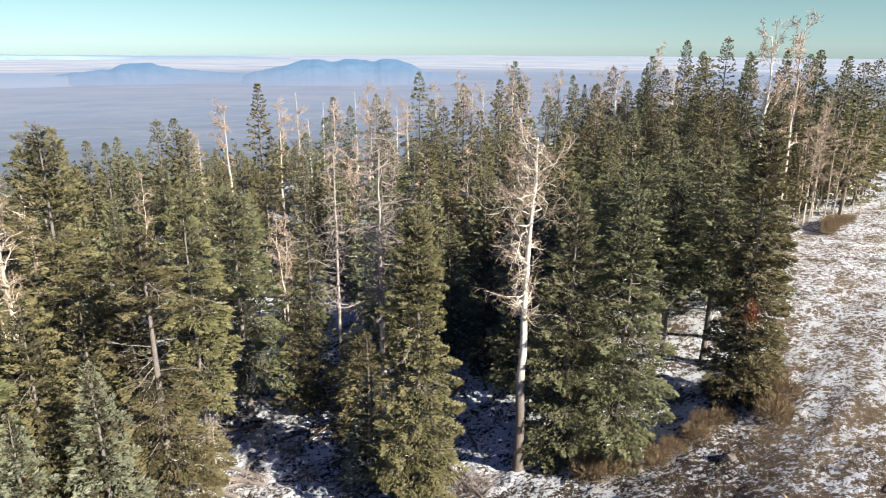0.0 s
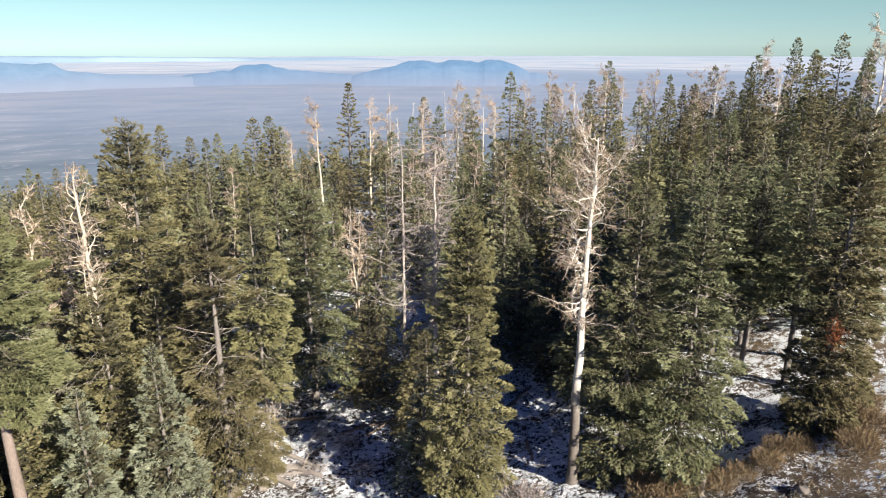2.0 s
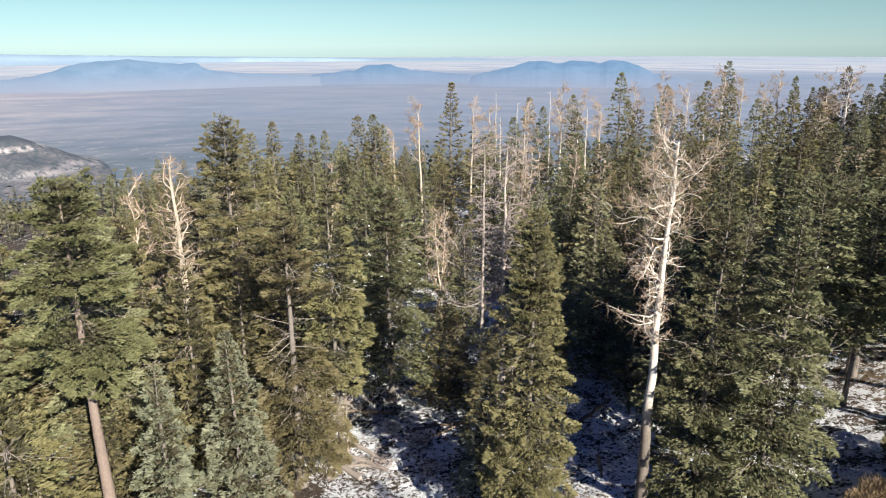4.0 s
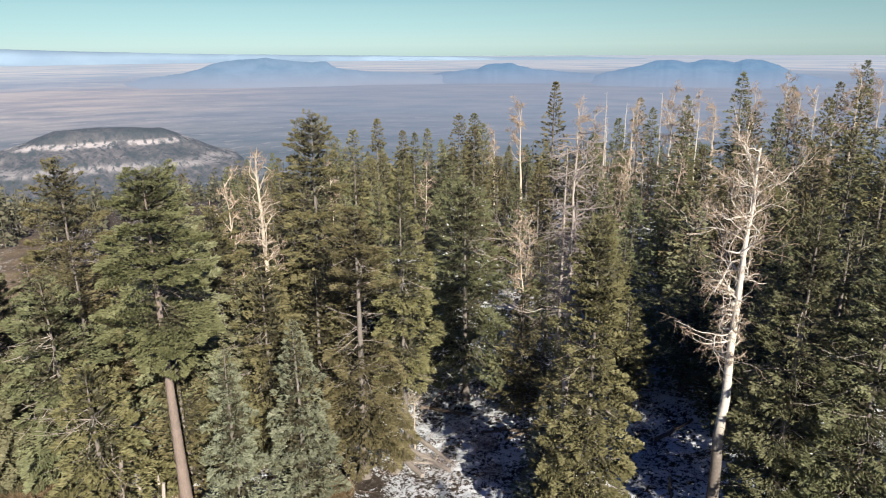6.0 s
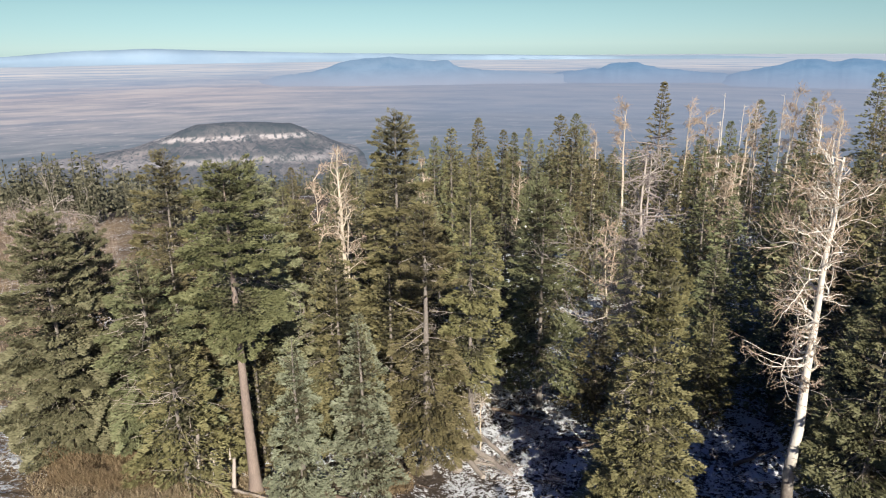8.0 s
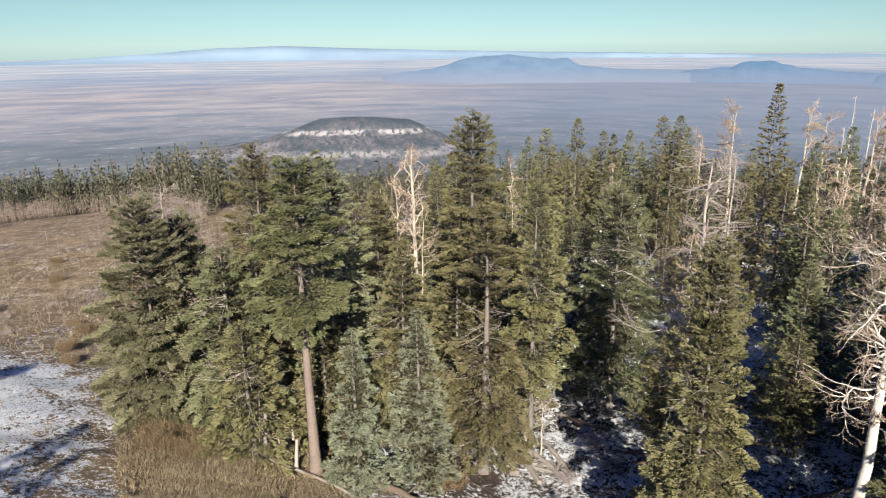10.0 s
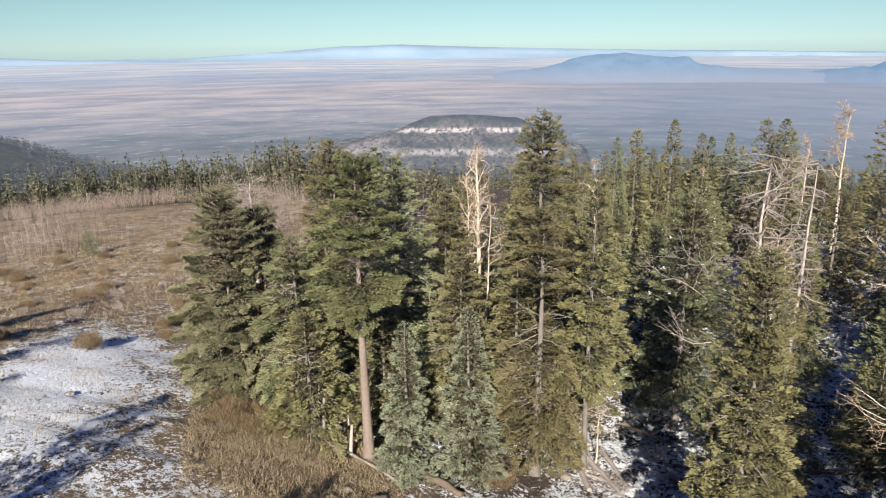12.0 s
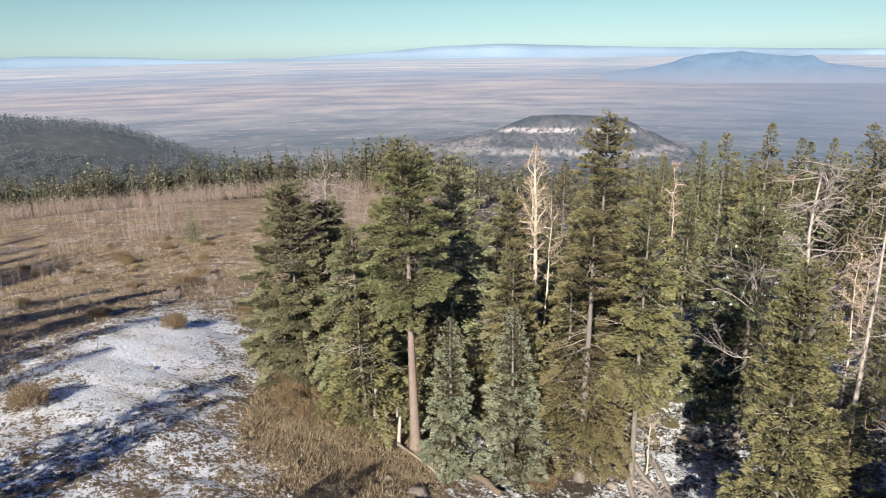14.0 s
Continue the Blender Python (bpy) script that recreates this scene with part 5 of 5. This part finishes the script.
BRUSH_KINDS = [brush_mesh(401 + i, 2000, 1.05, 1.0, BRUSH_RUST) for i in range(3)] + [brush_mesh(405 + i, 520, 1.0, 0.9, TWIG_GREY) for i in range(2)]
BRUSH_EDGE = [(10.5, 26.6), (9.4, 26.2), (11.6, 26.9), (8.2, 26.4), (7.2, 26.0), (6.4, 26.4), (15.6, 28.0), (16.4, 28.6), (16.0, 29.6), (16.9, 30.4), (15.2, 27.2), (12.3, 27.8), (13.2, 27.9), (16.8, 31.8), (34.2, 56.5), (35.4, 57.0), (33.2, 55.6), (32.4, 54.4)]
BRUSH_WEST = [(-23.6, 14.4), (-22.8, 14.9), (-24.3, 13.9), (-22.0, 15.6), (-23.2, 15.8), (-21.4, 16.3), (-25.9, 15.4), (-24.8, 16.6), (-26.6, 14.8), (-23.8, 17.0), (-25.0, 15.0), (-40.5, 9.0), (-41.3, 9.3), (-46.7, 3.2), (-48.0, 3.6), (-88.0, 14.3), (-114.0, 9.8), (-48.2, 15.2), (-50.0, 16.2), (-12.9, 25.0), (-14.0, 25.4), (-24.6, 1.6)]


def shrub(x, y, kind, size, label):
    ob = thing("shrub", x, y, gz(x, y), label, "shrub", "dry shrubs", spin=rng.uniform(0, 6.28), scale=size)
    part("stem_mass", BRUSH_KINDS[kind], ob, "", "stuff")


for x, y in BRUSH_EDGE:
    shrub(x + 0.5, y + 1.0, int(rng.integers(0, 3)), rng.uniform(0.8, 1.25), "rusty brown leafless shrub at the clearing edge")
for x, y in BRUSH_WEST:
    shrub(x, y, int(rng.integers(0, 3)), rng.uniform(0.8, 1.3), "rusty brown shrub in dry meadow grass")
for _ in range(46):
    x, y = rng.uniform(-120, -44), rng.uniform(-10, 30)
    shrub(x, y, int(rng.integers(0, 5)), rng.uniform(0.7, 1.5), "low brown shrub in the dry meadow")
for x, y in ((-8.6, 33.0), (-9.6, 30.2), (-7.0, 30.6), (-4.6, 32.4), (-10.6, 34.0), (-16.0, 26.2), (1.9, 27.6), (1.0, 28.0), (-29.6, 14.4)):
    shrub(x, y, 3 + int(rng.integers(0, 2)), rng.uniform(0.8, 1.2), "bare grey twiggy shrub on snowy ground")


def grass(name, label, count, region, seed, size, mat=None, blades_n=6):
    q = np.random.default_rng(seed)
    x, y = region(q, count)
    n = len(x)
    at = np.repeat(np.column_stack([x, y, land(x, y) - 0.03]), blades_n, axis=0)
    at[:, :2] += q.normal(0, 0.10, (n * blades_n, 2))
    along = unit(np.column_stack([q.normal(0, 0.55, (n * blades_n, 2)), np.full(n * blades_n, 0.9)]))
    L = size * q.uniform(0.5, 1.2, n * blades_n) * np.repeat(q.uniform(0.6, 1.3, n), blades_n)
    v, f = tufts(q, at, along, L, L * 0.04)
    return tagged(new(name, mesh_from(name, v, f, mat or GRASS_DRY)), label, "grass", kind="stuff")


def clearing(q, n):
    x, y = q.uniform(7, 34, n), q.uniform(14, 56, n)
    k = (x > 13.5 + (y - 30) * 0.55) | ((y < 27) & (x > 6 + (27 - y) * 0.2))
    c = np.sin(x * 1.1 + 2 * np.sin(y * 0.6)) + np.sin(y * 1.4 + x * 0.4) + q.normal(0, 0.6, n) + 1.3 * np.exp(-((x - 12) / 4.0) ** 2 - ((y - 24) / 4.0) ** 2)
    k &= c > 0.35
    return x[k], y[k]


def dry_patch(q, n):
    x, y = q.normal(-19.5, 4.2, n), q.normal(15.6, 2.7, n)
    k = (y < 21 - 0.1 * (x + 14)) & (y > 10.5 - 0.28 * (x + 17))
    return x[k], y[k]


def meadow_tufts(q, n):
    x, y = q.uniform(-115, -26, n), q.uniform(-10, 34, n)
    snowy = np.exp(-((x + 35) / 13.0) ** 2 - ((y - 8.5 + (x + 35) * 0.13) / 6.0) ** 2)
    k = (q.uniform(0, 1, n) > snowy * 1.4) & (y < 26 - (x + 26) * 0.12)
    return x[k], y[k]


def snow_tufts(q, n):
    x, y = q.uniform(-40, -11, n), q.uniform(-4, 13, n)
    c = np.sin(x * 0.9 + 1.7 * np.sin(y * 0.8)) + np.sin(y * 1.2 - x * 0.5) + q.normal(0, 0.7, n)
    k = (c > 0.1) & (y < 11 - 0.45 * (x + 28) * (x > -28))
    return x[k], y[k]


grass("grass_tufts", "dry grass tufts poking through thin snow", 9000, clearing, 421, 0.26)
grass("grass_tufts", "thick golden dry grass in front of the pine", 9500, dry_patch, 422, 0.24, None, 9)
grass("grass_tufts", "dry golden meadow grass", 9000, meadow_tufts, 423, 0.42, None, 5)
grass("grass_tufts", "short dry grass showing through snow", 6000, snow_tufts, 424, 0.20)


def log(x0, y0, x1, y1, r, label, mat=LOG_WOOD, raise_by=0.0, stub=4):
    q = np.random.default_rng(int(abs(x0 * 37 + y1 * 91)) + 1)
    k = np.linspace(0, 1, 9)
    X, Y = x0 + (x1 - x0) * k, y0 + (y1 - y0) * k
    g = land(X, Y)
    Z = np.interp(k, [0, 1], [g[0], g[-1]]) + r * 0.7 + raise_by * k
    Z = np.maximum(Z, g + r * 0.5)
    mid = np.array([X[4], Y[4], Z[4]])
    pts = np.column_stack([X, Y, Z]) - mid + np.column_stack([q.normal(0, 0.03, (9, 2)), np.zeros(9)])
    so = Soup()
    so.tube(pts, r * (1 - 0.4 * k), 9)
    for _ in range(stub):
        i = int(q.integers(1, 8))
        so.tube(bent(q, pts[i], q.normal(0, 1, 3) + np.array([0, 0, 0.6]), q.uniform(0.3, 1.0), 4, 0.15), np.linspace(r * 0.25, r * 0.08, 4), 5, False)
    ob = new("fallen_log", so.mesh("fallen_log", mat))
    ob.location = mid
    return tagged(ob, label, "log", "fallen logs")


for row in ((-14.4, 31.1, -10.3, 29.0, 0.22), (-13.5, 31.3, -9.3, 30.1, 0.18), (-13.1, 32.4, -9.7, 31.0, 0.16), (-14.8, 31.6, -11.6, 30.0, 0.20), (-15.2, 31.0, -13.7, 32.3, 0.16), (-12.4, 29.6, -9.8, 30.6, 0.10)):
    log(*row, "weathered fallen log in a heap on snow", DEAD_WOOD)
log(-19.9, 18.9, -14.5, 20.4, 0.10, "long thin fallen trunk along the grass edge", DEAD_WOOD)
log(-15.6, 22.0, -12.6, 22.6, 0.24, "thick dark fallen log below young spruces")
log(0.3, 30.0, 1.9, 26.6, 0.13, "dark fallen log in brush by an aspen")
for row in ((-10.8, 40.6, -8.0, 42.1, 0.14), (-5.0, 36.4, -9.4, 34.3, 0.13), (2.2, 41.4, 2.8, 37.7, 0.12), (1.5, 33.3, 1.9, 31.2, 0.10), (-14.4, 35.8, -11.0, 36.0, 0.12), (-7.8, 34.1, -6.6, 35.8, 0.10), (0.1, 36.7, 1.6, 39.1, 0.12), (-4.6, 39.0, -2.2, 41.6, 0.13), (-6.0, 31.4, -3.6, 33.0, 0.09)):
    log(*row, "fallen log on the shaded snowy forest floor")
log(-16.5, 51.1, -12.3, 48.5, 0.16, "pale fallen log dusted with snow", BARK_ASPEN, 0.4)


def stump(x, y, h, r, label):
    q = np.random.default_rng(int(abs(x * 100)))
    so = Soup()
    k = np.linspace(0, 1, 7)
    so.tube(np.column_stack([0.12 * k * h * q.normal(0, 0.6), 0.1 * k, k * h - 0.15]), r * (1 - 0.35 * k) * (1 + 0.4 * np.exp(-k * 9)), 9)
    for _ in range(5):
        a = q.uniform(0, 6.28)
        so.tube([(np.cos(a) * r * 0.4, np.sin(a) * r * 0.4, h * 0.9), (np.cos(a) * r * 0.3, np.sin(a) * r * 0.3, h * q.uniform(1.0, 1.2))], [r * 0.25, 0.01], 5, False)
    ob = new("stump", so.mesh("stump", DEAD_WOOD))
    ob.location = (x, y, gz(x, y))
    return tagged(ob, label, "stump", "broken stumps")


for x, y, h, r in ((-18.6, 19.4, 2.0, 0.12), (-19.6, 19.0, 1.6, 0.10), (-20.4, 18.6, 3.2, 0.13), (-24.4, 20.6, 4.4, 0.14), (9.2, 26.9, 1.0, 0.16)):
    stump(x, y, h, r, "splintered grey stump at the forest edge")


def rock(x, y, size, seed):
    q = np.random.default_rng(seed)
    bm = bmesh.new()
    bmesh.ops.create_icosphere(bm, subdivisions=2, radius=size)
    for v in bm.verts:
        v.co *= 1 + q.normal(0, 0.10)
        v.co.z *= 0.55
    me = bpy.data.meshes.new("boulder")
    bm.to_mesh(me)
    bm.free()
    me.materials.append(ROCK)
    ob = new("boulder", me)
    ob.location = (x, y, gz(x, y) + size * 0.12)
    tagged(ob, "pale lichen-grey boulder half sunk in dry grass", "boulder", "boulders")


for i, (x, y, z_) in enumerate(((-13.2, 18.4, 0.5), (-11.9, 17.6, 0.35), (-14.6, 17.4, 0.25), (-30.0, 7.2, 0.25), (-12.0, 28.9, 0.3), (12.8, 25.8, 0.3))):
    rock(x, y, z_, 500 + i)


def litter(name, label, count, region, seed, size, mat):
    """Sticks lying on the ground."""
    q = np.random.default_rng(seed)
    x, y = region(q, count)
    n = len(x)
    a = q.uniform(0, 6.28, n)
    along = unit(np.column_stack([np.cos(a), np.sin(a), q.normal(0.05, 0.15, n)]))
    L = size * q.uniform(0.3, 1.2, n)
    v, f = tufts(q, np.column_stack([x, y, land(x, y) + 0.05]), along, L, np.full(n, 0.018))
    return tagged(new(name, mesh_from(name, v, f, mat)), label, "sticks", kind="stuff")


litter("fallen_sticks", "broken sticks scattered on the snowy forest floor", 1500, lambda q, n: (q.uniform(-17, 9, n), q.uniform(26, 50, n)), 601, 1.3, LOG_WOOD)
litter("fallen_sticks", "heap of dry broken branches beside a log", 260, lambda q, n: (q.normal(1.4, 0.7, n), q.normal(28.0, 0.6, n)), 602, 1.4, DEAD_WOOD)
litter("fallen_sticks", "grey broken branches among heaped logs", 260, lambda q, n: (q.normal(-11.6, 1.5, n), q.normal(30.5, 0.9, n)), 603, 1.4, DEAD_WOOD)
